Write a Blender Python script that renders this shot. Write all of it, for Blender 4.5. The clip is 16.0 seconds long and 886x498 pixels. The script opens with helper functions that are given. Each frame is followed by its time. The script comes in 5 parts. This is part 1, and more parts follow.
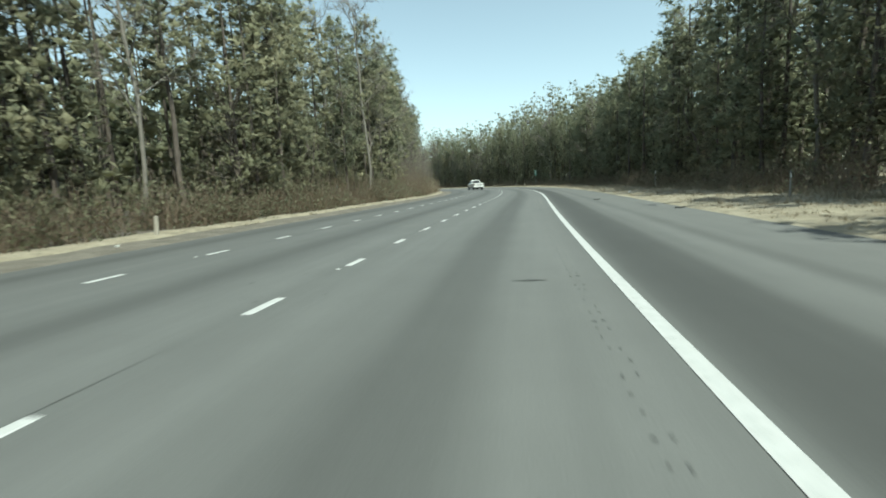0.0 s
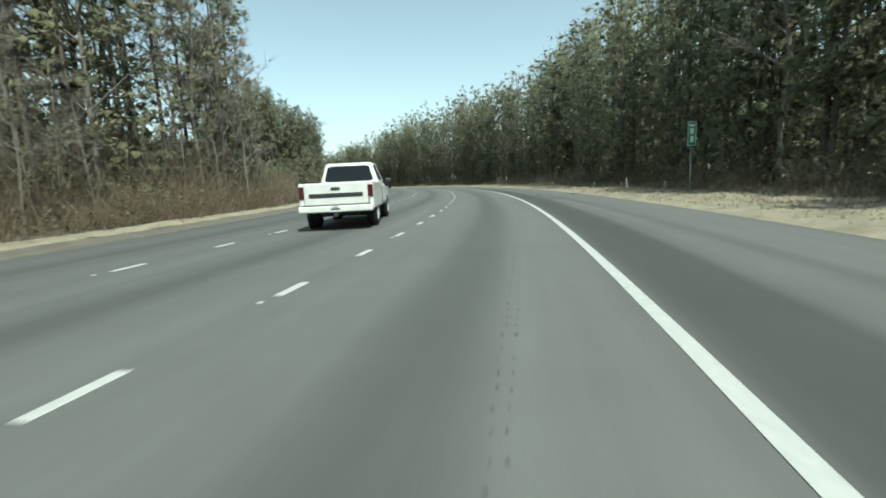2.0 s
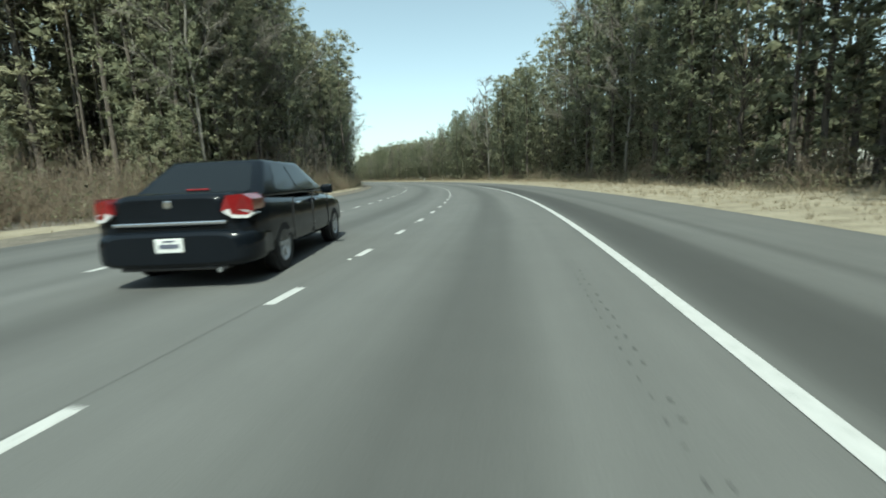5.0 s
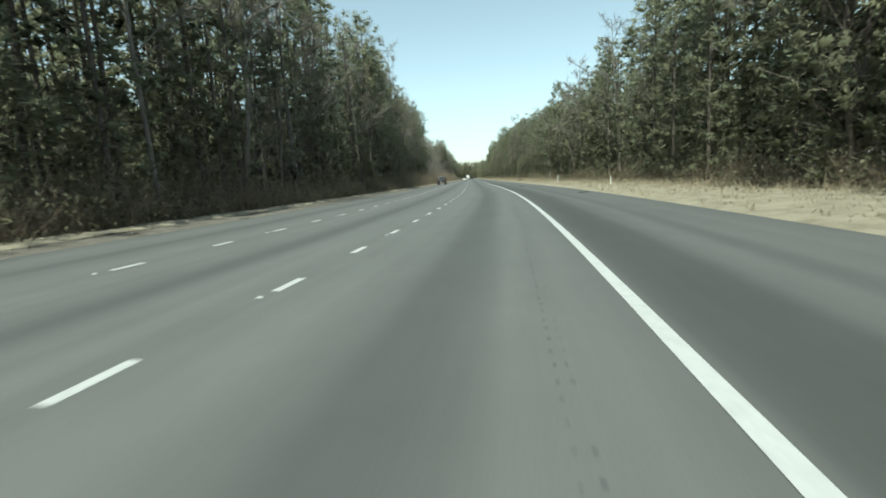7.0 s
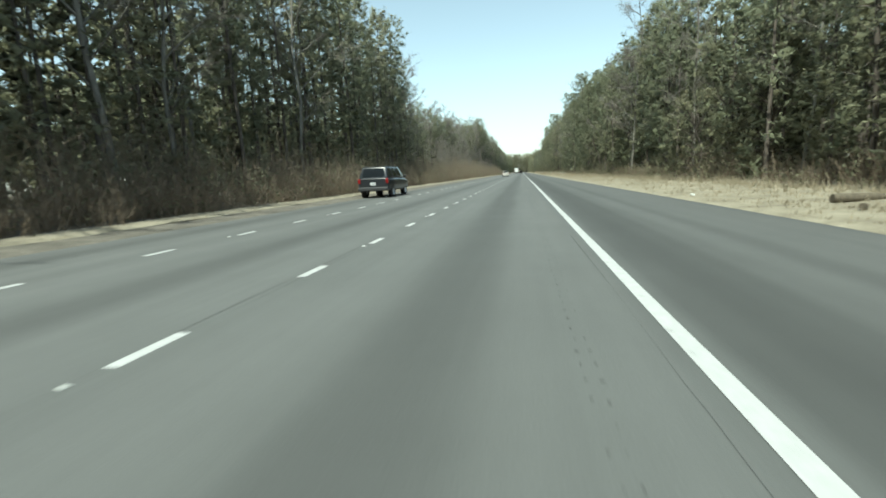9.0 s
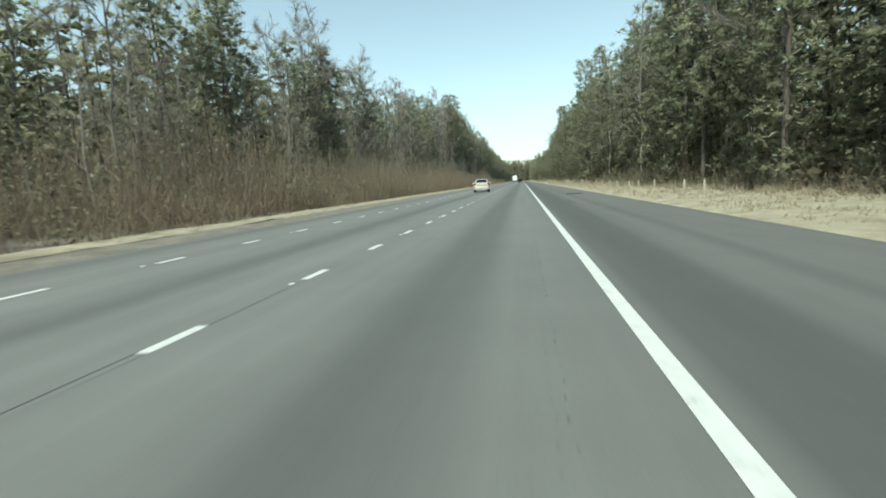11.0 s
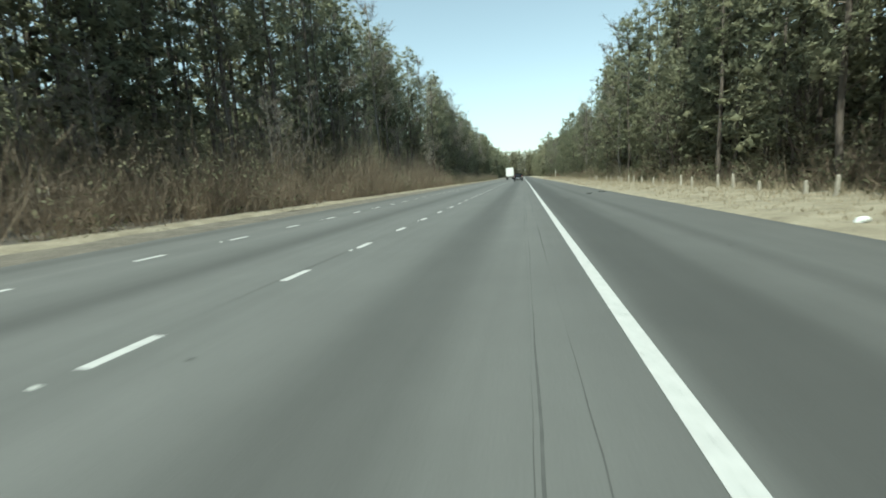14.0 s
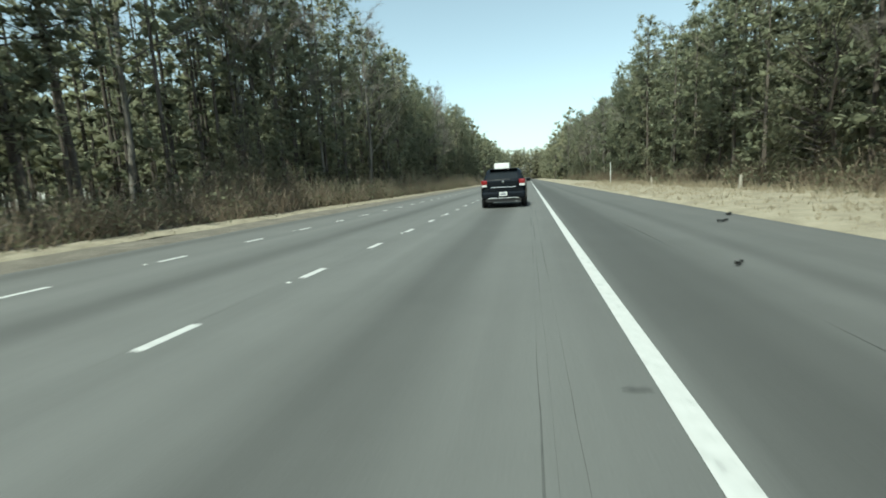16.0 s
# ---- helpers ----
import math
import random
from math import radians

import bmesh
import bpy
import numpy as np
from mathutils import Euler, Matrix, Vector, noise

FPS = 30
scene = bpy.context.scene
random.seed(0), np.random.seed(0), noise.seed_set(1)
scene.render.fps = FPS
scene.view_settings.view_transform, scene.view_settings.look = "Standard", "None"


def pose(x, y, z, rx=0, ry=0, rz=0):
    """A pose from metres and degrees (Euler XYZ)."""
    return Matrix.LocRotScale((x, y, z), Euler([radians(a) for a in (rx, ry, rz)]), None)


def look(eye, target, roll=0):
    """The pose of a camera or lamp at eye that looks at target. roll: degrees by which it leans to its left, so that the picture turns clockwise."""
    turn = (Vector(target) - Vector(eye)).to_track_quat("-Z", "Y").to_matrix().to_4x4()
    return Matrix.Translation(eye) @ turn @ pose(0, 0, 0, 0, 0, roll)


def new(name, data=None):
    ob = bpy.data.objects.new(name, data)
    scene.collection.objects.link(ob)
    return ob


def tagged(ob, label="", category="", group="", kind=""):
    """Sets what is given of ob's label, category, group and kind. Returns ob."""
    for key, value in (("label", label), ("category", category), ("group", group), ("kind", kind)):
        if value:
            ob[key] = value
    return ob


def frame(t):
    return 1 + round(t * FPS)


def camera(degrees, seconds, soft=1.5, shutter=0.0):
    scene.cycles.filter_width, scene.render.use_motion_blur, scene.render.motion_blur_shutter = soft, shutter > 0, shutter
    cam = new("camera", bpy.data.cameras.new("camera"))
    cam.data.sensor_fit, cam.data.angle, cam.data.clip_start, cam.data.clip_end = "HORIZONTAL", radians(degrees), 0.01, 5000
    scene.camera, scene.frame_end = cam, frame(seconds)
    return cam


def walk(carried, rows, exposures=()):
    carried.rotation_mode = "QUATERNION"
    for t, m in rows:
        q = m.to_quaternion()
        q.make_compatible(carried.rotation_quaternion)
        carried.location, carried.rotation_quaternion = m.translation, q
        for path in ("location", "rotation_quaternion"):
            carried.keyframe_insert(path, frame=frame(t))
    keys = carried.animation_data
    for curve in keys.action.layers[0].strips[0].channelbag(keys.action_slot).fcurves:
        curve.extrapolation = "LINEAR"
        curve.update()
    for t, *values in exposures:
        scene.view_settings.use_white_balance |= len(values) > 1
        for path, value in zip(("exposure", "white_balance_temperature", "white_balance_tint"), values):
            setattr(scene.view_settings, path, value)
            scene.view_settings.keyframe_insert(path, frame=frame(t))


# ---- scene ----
# The road runs along an arc-length s; o is the offset to the right of the dashed line beside the driven lane.
KNOT_STEP, KNOT_START = 12.0, -20.0
CURVATURE = [-0.00026, -0.00127, -0.00201, -0.00107, 0.00049, 0.00287, 0.004, 0.00427, 0.00462, 0.00478, 0.00439, 0.00423,
             0.00429, 0.00454, 0.00515, 0.00493, 0.00432, 0.00391, 0.00495, 0.00546, 0.00533, 0.00469, 0.00377, 0.00286,
             0.00227, 0.00234, 0.00211, 0.00123, 0.0]
LANE, DASH_STEP, DASH_PHASE, DASH_PHASE_LEFT, EYE = 3.66, 2.6, 1.32, 2.95, 1.13

_S = np.arange(-120.0, 1500.0, 0.5)
_K = np.interp(_S, KNOT_START + KNOT_STEP * np.arange(len(CURVATURE)), CURVATURE, left=0.0, right=0.0)
_A = np.concatenate([[0.0], np.cumsum((_K[1:] + _K[:-1]) * 0.25)])
_A = _A - np.interp(0.0, _S, _A)
_M = (_A[1:] + _A[:-1]) / 2
_X = np.concatenate([[0.0], np.cumsum(-np.sin(_M) * 0.5)])
_Y = np.concatenate([[0.0], np.cumsum(np.cos(_M) * 0.5)])
_X, _Y = _X - np.interp(0.0, _S, _X), _Y - np.interp(0.0, _S, _Y)


def heading(s):
    return float(np.interp(s, _S, _A))


def road_xy(s, o):
    a = np.interp(s, _S, _A)
    return np.interp(s, _S, _X) + o * np.cos(a), np.interp(s, _S, _Y) + o * np.sin(a)


def on_road(s, o, z=0.0, turn=0.0):
    x, y = road_xy(s, o)
    return pose(float(x), float(y), z, 0, 0, math.degrees(heading(s)) + turn)


# ---- camera: seconds, s, o, yaw from the road's heading, pitch, roll
DRIVE = [
    (0.0, 0.05, 2.648, 9.88, -7.92, -3.08),
    (0.5, 18.99, 2.849, 11.30, -7.01, -4.17),
    (1.0, 37.42, 2.807, 10.76, -8.03, -4.41),
    (1.5, 56.34, 2.792, 10.70, -8.17, -2.90),
    (2.0, 74.95, 2.617, 10.68, -8.40, -2.79),
    (2.5, 93.61, 2.621, 10.12, -8.13, -4.18),
    (3.0, 112.23, 2.572, 10.65, -8.09, -3.37),
    (3.5, 131.21, 2.557, 9.46, -8.30, -3.46),
    (4.0, 149.85, 2.592, 10.64, -7.93, -3.54),
    (4.5, 168.66, 2.472, 10.80, -8.06, -3.41),
    (5.0, 187.28, 2.324, 9.79, -9.03, -2.31),
    (7.5, 280.57, 2.700, 9.35, -8.64, -3.38),
    (8.0, 299.46, 2.770, 10.00, -8.42, -2.76),
    (8.5, 318.07, 2.745, 11.02, -7.82, -2.95),
    (9.0, 336.96, 2.628, 10.13, -9.22, -2.52),
    (11.5, 430.63, 2.858, 10.24, -7.96, -3.20),
    (12.0, 449.28, 2.734, 12.13, -7.80, -2.90),
    (12.5, 468.00, 2.640, 10.53, -8.21, -4.29),
    (13.0, 486.81, 2.650, 10.61, -7.72, -3.72),
    (13.5, 505.63, 2.693, 9.67, -8.89, -3.03),
    (14.0, 524.11, 2.912, 10.30, -8.69, -2.83),
    (14.5, 542.87, 2.873, 10.62, -7.78, -3.57),
    (15.0, 561.52, 2.892, 10.05, -8.63, -3.87),
    (15.5, 580.45, 2.957, 10.18, -8.16, -3.61),
    (16.0, 599.12, 2.954, 11.03, -8.27, -3.24),
]


def drive_rows():
    tab = np.array(DRIVE)
    ts = np.arange(0, 16.01, 0.1)
    out = []
    for t in ts:
        i = int(np.clip(np.searchsorted(tab[:, 0], t, side="right") - 1, 0, len(tab) - 2))
        t0, t1 = tab[i, 0], tab[i + 1, 0]
        w = (t - t0) / (t1 - t0)
        e = w * w * (3 - 2 * w)
        s = tab[i, 1] + w * (tab[i + 1, 1] - tab[i, 1])
        u, yaw, pit, rol = tab[i, 2:] + e * (tab[i + 1, 2:] - tab[i, 2:])
        x, y = road_xy(s, u)
        m = pose(float(x), float(y), EYE, 90 + pit, 0, math.degrees(heading(s)) + yaw) @ pose(0, 0, 0, 0, 0, rol)
        out.append((round(float(t), 2), m))
    return out


cam = camera(88.48, 16.0, soft=1.8, shutter=0.06)
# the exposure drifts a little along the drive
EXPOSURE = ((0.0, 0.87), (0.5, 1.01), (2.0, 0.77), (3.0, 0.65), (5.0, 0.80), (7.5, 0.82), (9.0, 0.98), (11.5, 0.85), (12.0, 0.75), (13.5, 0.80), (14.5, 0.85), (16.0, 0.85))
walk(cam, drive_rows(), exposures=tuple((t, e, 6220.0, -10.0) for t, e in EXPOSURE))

# ---- world and sun
SUN_ELEVATION, SUN_HEADING = 58.0, 46.0   # light travels along this heading, counted like the road's
world = bpy.data.worlds.new("world")
scene.world = world
world.use_nodes = True
wn = world.node_tree
sky = wn.nodes.new("ShaderNodeTexSky")
sky.sky_type, sky.sun_disc = "NISHITA", False
sky.sun_elevation, sky.sun_rotation = radians(SUN_ELEVATION), radians(180.0 - SUN_HEADING)
sky.air_density, sky.dust_density, sky.ozone_density = 1.0, 1.0, 1.3
pale = wn.nodes.new("ShaderNodeHueSaturation")
pale.inputs["Hue"].default_value, pale.inputs["Saturation"].default_value = 0.485, 0.62
wn.links.new(sky.outputs[0], pale.inputs["Color"])
wn.links.new(pale.outputs[0], wn.nodes["Background"].inputs[0])
wn.nodes["Background"].inputs[1].default_value = 0.112
sun = new("sun", bpy.data.lights.new("sun", "SUN"))
sun.data.energy, sun.data.angle, sun.data.color = 3.7, radians(0.6), (1.0, 0.95, 0.87)
_h, _e = radians(SUN_HEADING), radians(SUN_ELEVATION)
sun.matrix_world = look((0, 0, 60), (-math.sin(_h) * math.cos(_e), math.cos(_h) * math.cos(_e), 60 - math.sin(_e)))


# ---- materials
def material(name, rough=0.9, metal=0.0):
    m = bpy.data.materials.new(name)
    m.use_nodes = True
    b = m.node_tree.nodes["Principled BSDF"]
    b.inputs["Roughness"].default_value, b.inputs["Metallic"].default_value = rough, metal
    return m, m.node_tree, b


def node(nt, kind, **kw):
    n = nt.nodes.new(kind)
    for key, value in kw.items():
        n.inputs[key.replace("_", " ")].default_value = value
    return n


def ramp(nt, stops, mode="LINEAR"):
    n = nt.nodes.new("ShaderNodeValToRGB")
    n.color_ramp.interpolation = mode
    el = n.color_ramp.elements
    while len(el) < len(stops):
        el.new(0.5)
    for e, (p, c) in zip(el, stops):
        e.position = p
        e.color = (c, c, c, 1) if isinstance(c, (int, float)) else (*c, 1)
    return n


def mix(nt, a, b, fac=0.5, mode="MIX"):
    n = nt.nodes.new("ShaderNodeMix")
    n.data_type, n.blend_type = "RGBA", mode
    for i, v in ((0, fac), (6, a), (7, b)):
        if isinstance(v, bpy.types.NodeSocket):
            nt.links.new(v, n.inputs[i])
        elif i == 0:
            n.inputs[0].default_value = v
        else:
            n.inputs[i].default_value = (*v, 1) if len(v) == 3 else v
    return n.outputs[2]


def bump(nt, b, height, strength=0.3, distance=0.01):
    n = nt.nodes.new("ShaderNodeBump")
    n.inputs["Strength"].default_value, n.inputs["Distance"].default_value = strength, distance
    nt.links.new(height, n.inputs["Height"])
    nt.links.new(n.outputs[0], b.inputs["Normal"])


def plain(name, colour, rough=0.6, metal=0.0, wear=0.12, scale=3.0, coat=0.0, gloss=0.5):
    """Paint, rubber, plastic or metal with slight mottling and dust."""
    m, nt, b = material(name, rough, metal)
    n = node(nt, "ShaderNodeTexNoise", Scale=scale, Detail=5.0)
    tc = nt.nodes.new("ShaderNodeTexCoord")
    nt.links.new(tc.outputs["Object"], n.inputs["Vector"])
    r = ramp(nt, [(0.3, 1.0 - wear), (0.7, 1.0 + wear * 0.4)])
    nt.links.new(n.outputs[0], r.inputs[0])
    nt.links.new(mix(nt, colour, r.outputs[0], 1.0, "MULTIPLY"), b.inputs["Base Color"])
    b.inputs["Coat Weight"].default_value, b.inputs["Specular IOR Level"].default_value = coat, gloss
    return m


def asphalt_material():
    m, nt, b = material("asphalt", 0.88)
    uv = nt.nodes.new("ShaderNodeUVMap")
    uv.uv_map = "road"
    sep = nt.nodes.new("ShaderNodeSeparateXYZ")
    nt.links.new(uv.outputs[0], sep.inputs[0])
    # traffic wear across the carriageway: oil in the lane middles, polished wheel paths, a tarred shoulder joint
    wob = node(nt, "ShaderNodeTexNoise", Scale=0.35, Detail=3.0)
    mp = nt.nodes.new("ShaderNodeMapping")
    mp.inputs["Scale"].default_value = (1.0, 0.12, 1.0)
    nt.links.new(uv.outputs[0], mp.inputs[0])
    nt.links.new(mp.outputs[0], wob.inputs["Vector"])
    ma = nt.nodes.new("ShaderNodeMath")
    ma.operation = "MULTIPLY_ADD"
    nt.links.new(wob.outputs[0], ma.inputs[0])
    ma.inputs[1].default_value = 0.35
    nt.links.new(sep.outputs[0], ma.inputs[2])
    mr = nt.nodes.new("ShaderNodeMapRange")
    mr.inputs[1].default_value, mr.inputs[2].default_value = -7.825, 8.175
    nt.links.new(ma.outputs[0], mr.inputs[0])

    def at(o):
        return (o + 8.0) / 16.0
    light, mid, dark = 0.262, 0.235, 0.165
    stops = [(at(-7.9), 0.20), (at(-7.2), 0.24), (at(-6.6), light), (at(-6.1), mid), (at(-5.5), 0.18), (at(-4.9), mid), (at(-4.3), light),
             (at(-3.66), 0.24), (at(-3.1), light), (at(-2.5), mid), (at(-1.75), dark), (at(-1.1), mid), (at(-0.6), light),
             (at(0.05), 0.245), (at(0.75), light), (at(1.25), mid), (at(1.75), dark), (at(2.1), 0.175), (at(2.65), light), (at(3.2), light),
             (at(3.72), 0.235), (at(3.9), 0.155), (at(4.35), 0.14), (at(4.75), 0.15), (at(5.05), 0.205), (at(5.5), 0.245), (at(5.85), 0.19), (at(6.2), 0.245), (at(7.4), 0.26), (at(7.95), 0.22)]
    r = ramp(nt, stops, "EASE")
    nt.links.new(mr.outputs[0], r.inputs[0])
    # the tarred joint is darker along the bend, and the shoulder beyond slightly paler
    tar = ramp(nt, [(at(3.75), 1.0), (at(4.1), 0.78), (at(4.8), 0.8), (at(5.1), 1.04), (at(7.9), 1.04)], "EASE")
    nt.links.new(mr.outputs[0], tar.inputs[0])
    bend = nt.nodes.new("ShaderNodeMapRange")
    bend.inputs[1].default_value, bend.inputs[2].default_value, bend.inputs[3].default_value, bend.inputs[4].default_value = 230.0, 300.0, 1.0, 0.0
    nt.links.new(sep.outputs[1], bend.inputs[0])
    # long streaks
    mp2 = nt.nodes.new("ShaderNodeMapping")
    mp2.inputs["Scale"].default_value = (2.2, 0.09, 1.0)
    nt.links.new(uv.outputs[0], mp2.inputs[0])
    st = node(nt, "ShaderNodeTexNoise", Scale=1.0, Detail=6.0, Roughness=0.6)
    nt.links.new(mp2.outputs[0], st.inputs["Vector"])
    r2 = ramp(nt, [(0.3, 0.9), (0.7, 1.07)])
    nt.links.new(st.outputs[0], r2.inputs[0])
    c = mix(nt, mix(nt, r.outputs[0], tar.outputs[0], bend.outputs[0], "MULTIPLY"), r2.outputs[0], 1.0, "MULTIPLY")
    # blotches and stone grain
    bl = node(nt, "ShaderNodeTexNoise", Scale=0.7, Detail=8.0, Roughness=0.65)
    nt.links.new(uv.outputs[0], bl.inputs["Vector"])
    r3 = ramp(nt, [(0.3, 0.93), (0.72, 1.06)])
    nt.links.new(bl.outputs[0], r3.inputs[0])
    c = mix(nt, c, r3.outputs[0], 1.0, "MULTIPLY")
    gr = node(nt, "ShaderNodeTexNoise", Scale=70.0, Detail=3.0)
    nt.links.new(uv.outputs[0], gr.inputs["Vector"])
    r4 = ramp(nt, [(0.3, 0.9), (0.7, 1.1)])
    nt.links.new(gr.outputs[0], r4.inputs[0])
    c = mix(nt, c, r4.outputs[0], 1.0, "MULTIPLY")
    c = mix(nt, c, (0.42, 0.428, 0.415), 1.0, "MULTIPLY")
    nt.links.new(c, b.inputs["Base Color"])
    bump(nt, b, gr.outputs[0], 0.25, 0.004)
    return m


def earth_material(name, cols, scale=1.5, fine=25.0, disp=0.03):
    m, nt, b = material(name, 0.95)
    tc = nt.nodes.new("ShaderNodeNewGeometry")
    n1 = node(nt, "ShaderNodeTexNoise", Scale=scale, Detail=7.0, Roughness=0.65)
    n2 = node(nt, "ShaderNodeTexNoise", Scale=fine, Detail=4.0, Roughness=0.7)
    for n in (n1, n2):
        nt.links.new(tc.outputs["Position"], n.inputs["Vector"])
    r = ramp(nt, [(0.28 + 0.44 * i / (len(cols) - 1), c) for i, c in enumerate(cols)])
    nt.links.new(n1.outputs[0], r.inputs[0])
    r2 = ramp(nt, [(0.25, 0.65), (0.75, 1.3)])
    nt.links.new(n2.outputs[0], r2.inputs[0])
    nt.links.new(mix(nt, r.outputs[0], r2.outputs[0], 1.0, "MULTIPLY"), b.inputs["Base Color"])
    bump(nt, b, n2.outputs[0], 0.7, disp)
    return m


def foliage_material(name, cols, translucent=0.25, rough=0.75):
    """Needles, leaves or twigs: colour varies plant by plant and clump by clump."""
    m, nt, b = material(name, rough)
    b.inputs["Specular IOR Level"].default_value = 0.25
    oi = nt.nodes.new("ShaderNodeObjectInfo")
    ge = nt.nodes.new("ShaderNodeNewGeometry")
    no = node(nt, "ShaderNodeTexNoise", Scale=0.45, Detail=3.0)
    nt.links.new(ge.outputs["Position"], no.inputs["Vector"])
    add = nt.nodes.new("ShaderNodeMath")
    add.operation = "MULTIPLY_ADD"
    nt.links.new(ge.outputs["Random Per Island"], add.inputs[0])
    add.inputs[1].default_value = 0.16
    mu = nt.nodes.new("ShaderNodeMath")
    mu.operation = "MULTIPLY_ADD"
    nt.links.new(oi.outputs["Random"], mu.inputs[0])
    mu.inputs[1].default_value = 0.4
    mo = nt.nodes.new("ShaderNodeMath")
    mo.operation = "MULTIPLY_ADD"
    nt.links.new(no.outputs[0], mo.inputs[0])
    mo.inputs[1].default_value, mo.inputs[2].default_value = 0.9, -0.26
    nt.links.new(mo.outputs[0], mu.inputs[2])
    nt.links.new(mu.outputs[0], add.inputs[2])
    r = ramp(nt, [(i / (len(cols) - 1), c) for i, c in enumerate(cols)])
    nt.links.new(add.outputs[0], r.inputs[0])
    fine = node(nt, "ShaderNodeTexNoise", Scale=15.0, Detail=3.0, Roughness=0.7)
    nt.links.new(ge.outputs["Position"], fine.inputs["Vector"])
    tone = ramp(nt, [(0.3, (0.74, 0.74, 0.74)), (0.7, (1.1, 1.1, 1.1))])
    nt.links.new(fine.outputs[0], tone.inputs[0])
    grain = nt.nodes.new("ShaderNodeMix")
    grain.data_type, grain.blend_type = "RGBA", "MULTIPLY"
    grain.inputs[0].default_value = 1.0
    nt.links.new(r.outputs[0], grain.inputs[6])
    nt.links.new(tone.outputs[0], grain.inputs[7])
    nt.links.new(grain.outputs[2], b.inputs["Base Color"])
    if translucent:
        tr = nt.nodes.new("ShaderNodeBsdfTranslucent")
        nt.links.new(grain.outputs[2], tr.inputs[0])
        mx = nt.nodes.new("ShaderNodeMixShader")
        mx.inputs[0].default_value = translucent
        nt.links.new(b.outputs[0], mx.inputs[1])
        nt.links.new(tr.outputs[0], mx.inputs[2])
        nt.links.new(mx.outputs[0], nt.nodes["Material Output"].inputs[0])
    return m


def bark_material(name, c0, c1):
    m, nt, b = material(name, 0.95)
    tc = nt.nodes.new("ShaderNodeTexCoord")
    mp = nt.nodes.new("ShaderNodeMapping")
    mp.inputs["Scale"].default_value = (9.0, 9.0, 1.6)
    nt.links.new(tc.outputs["Object"], mp.inputs[0])
    n = node(nt, "ShaderNodeTexNoise", Scale=1.0, Detail=6.0, Roughness=0.7)
    nt.links.new(mp.outputs[0], n.inputs["Vector"])
    r = ramp(nt, [(0.3, c0), (0.7, c1)])
    nt.links.new(n.outputs[0], r.inputs[0])
    nt.links.new(r.outputs[0], b.inputs["Base Color"])
    bump(nt, b, n.outputs[0], 0.6, 0.03)
    return m


def paint_material():
    m, nt, b = material("road_paint", 0.7)
    uv = nt.nodes.new("ShaderNodeNewGeometry")
    n = node(nt, "ShaderNodeTexNoise", Scale=9.0, Detail=8.0, Roughness=0.75)
    nt.links.new(uv.outputs["Position"], n.inputs["Vector"])
    r = ramp(nt, [(0.30, (0.20, 0.205, 0.20)), (0.40, (0.38, 0.383, 0.377)), (0.75, (0.475, 0.478, 0.47))])
    nt.links.new(n.outputs[0], r.inputs[0])
    nt.links.new(r.outputs[0], b.inputs["Base Color"])
    return m


ASPHALT = asphalt_material()
PAINT = paint_material()
DARK_STAIN = plain("dark_stain", (0.040, 0.041, 0.040), 0.85, wear=0.3, scale=9)
DRY_GRASS = earth_material("dry_grass", [(0.165, 0.14, 0.1), (0.255, 0.225, 0.165), (0.325, 0.29, 0.218)], 1.2, 40.0)
DIRT = earth_material("dirt_verge", [(0.085, 0.075, 0.06), (0.125, 0.112, 0.092), (0.18, 0.162, 0.132)], 1.4, 30.0)
LITTER = earth_material("leaf_litter", [(0.06, 0.048, 0.034), (0.11, 0.09, 0.062), (0.16, 0.13, 0.09)], 0.6, 14.0)
STRAW = foliage_material("straw_blades", [(0.213, 0.173, 0.117), (0.342, 0.293, 0.210), (0.451, 0.397, 0.299)], 0.3)
CRACK = plain("crack", (0.072, 0.074, 0.072), 0.9, wear=0.3, scale=9)
NEEDLES = foliage_material("pine_needles", [(0.25, 0.272, 0.185), (0.33, 0.345, 0.232), (0.415, 0.405, 0.275), (0.5, 0.465, 0.33)], 0.7)
OLIVE = foliage_material("evergreen_leaves", [(0.23, 0.24, 0.165), (0.31, 0.31, 0.205), (0.41, 0.38, 0.265)], 0.7)
TWIG = foliage_material("bare_twigs", [(0.183, 0.162, 0.137), (0.268, 0.238, 0.205), (0.366, 0.336, 0.293)], 0.3, 0.9)
BROWN = foliage_material("winter_brush", [(0.18, 0.138, 0.1), (0.265, 0.212, 0.158), (0.355, 0.295, 0.228)], 0.45, 0.9)
BARK = bark_material("pine_bark", (0.05, 0.04, 0.033), (0.15, 0.125, 0.105))
PALE_BARK = bark_material("pale_bark", (0.11, 0.10, 0.086), (0.25, 0.23, 0.20))


# ---- mesh helpers
def link_mesh(name, verts, faces, mats, parent=None, label="", smooth=False):
    me = bpy.data.meshes.new(name)
    me.from_pydata(verts.tolist() if isinstance(verts, np.ndarray) else verts, [], faces.tolist() if isinstance(faces, np.ndarray) else faces)
    for mt in (mats if isinstance(mats, (list, tuple)) else [mats]):
        me.materials.append(mt)
    if smooth:
        me.polygons.foreach_set("use_smooth", [True] * len(me.polygons))
    me.update()
    ob = new(name, me)
    if parent is not None:
        ob.parent = parent
    if label:
        ob["label"] = label
    return ob


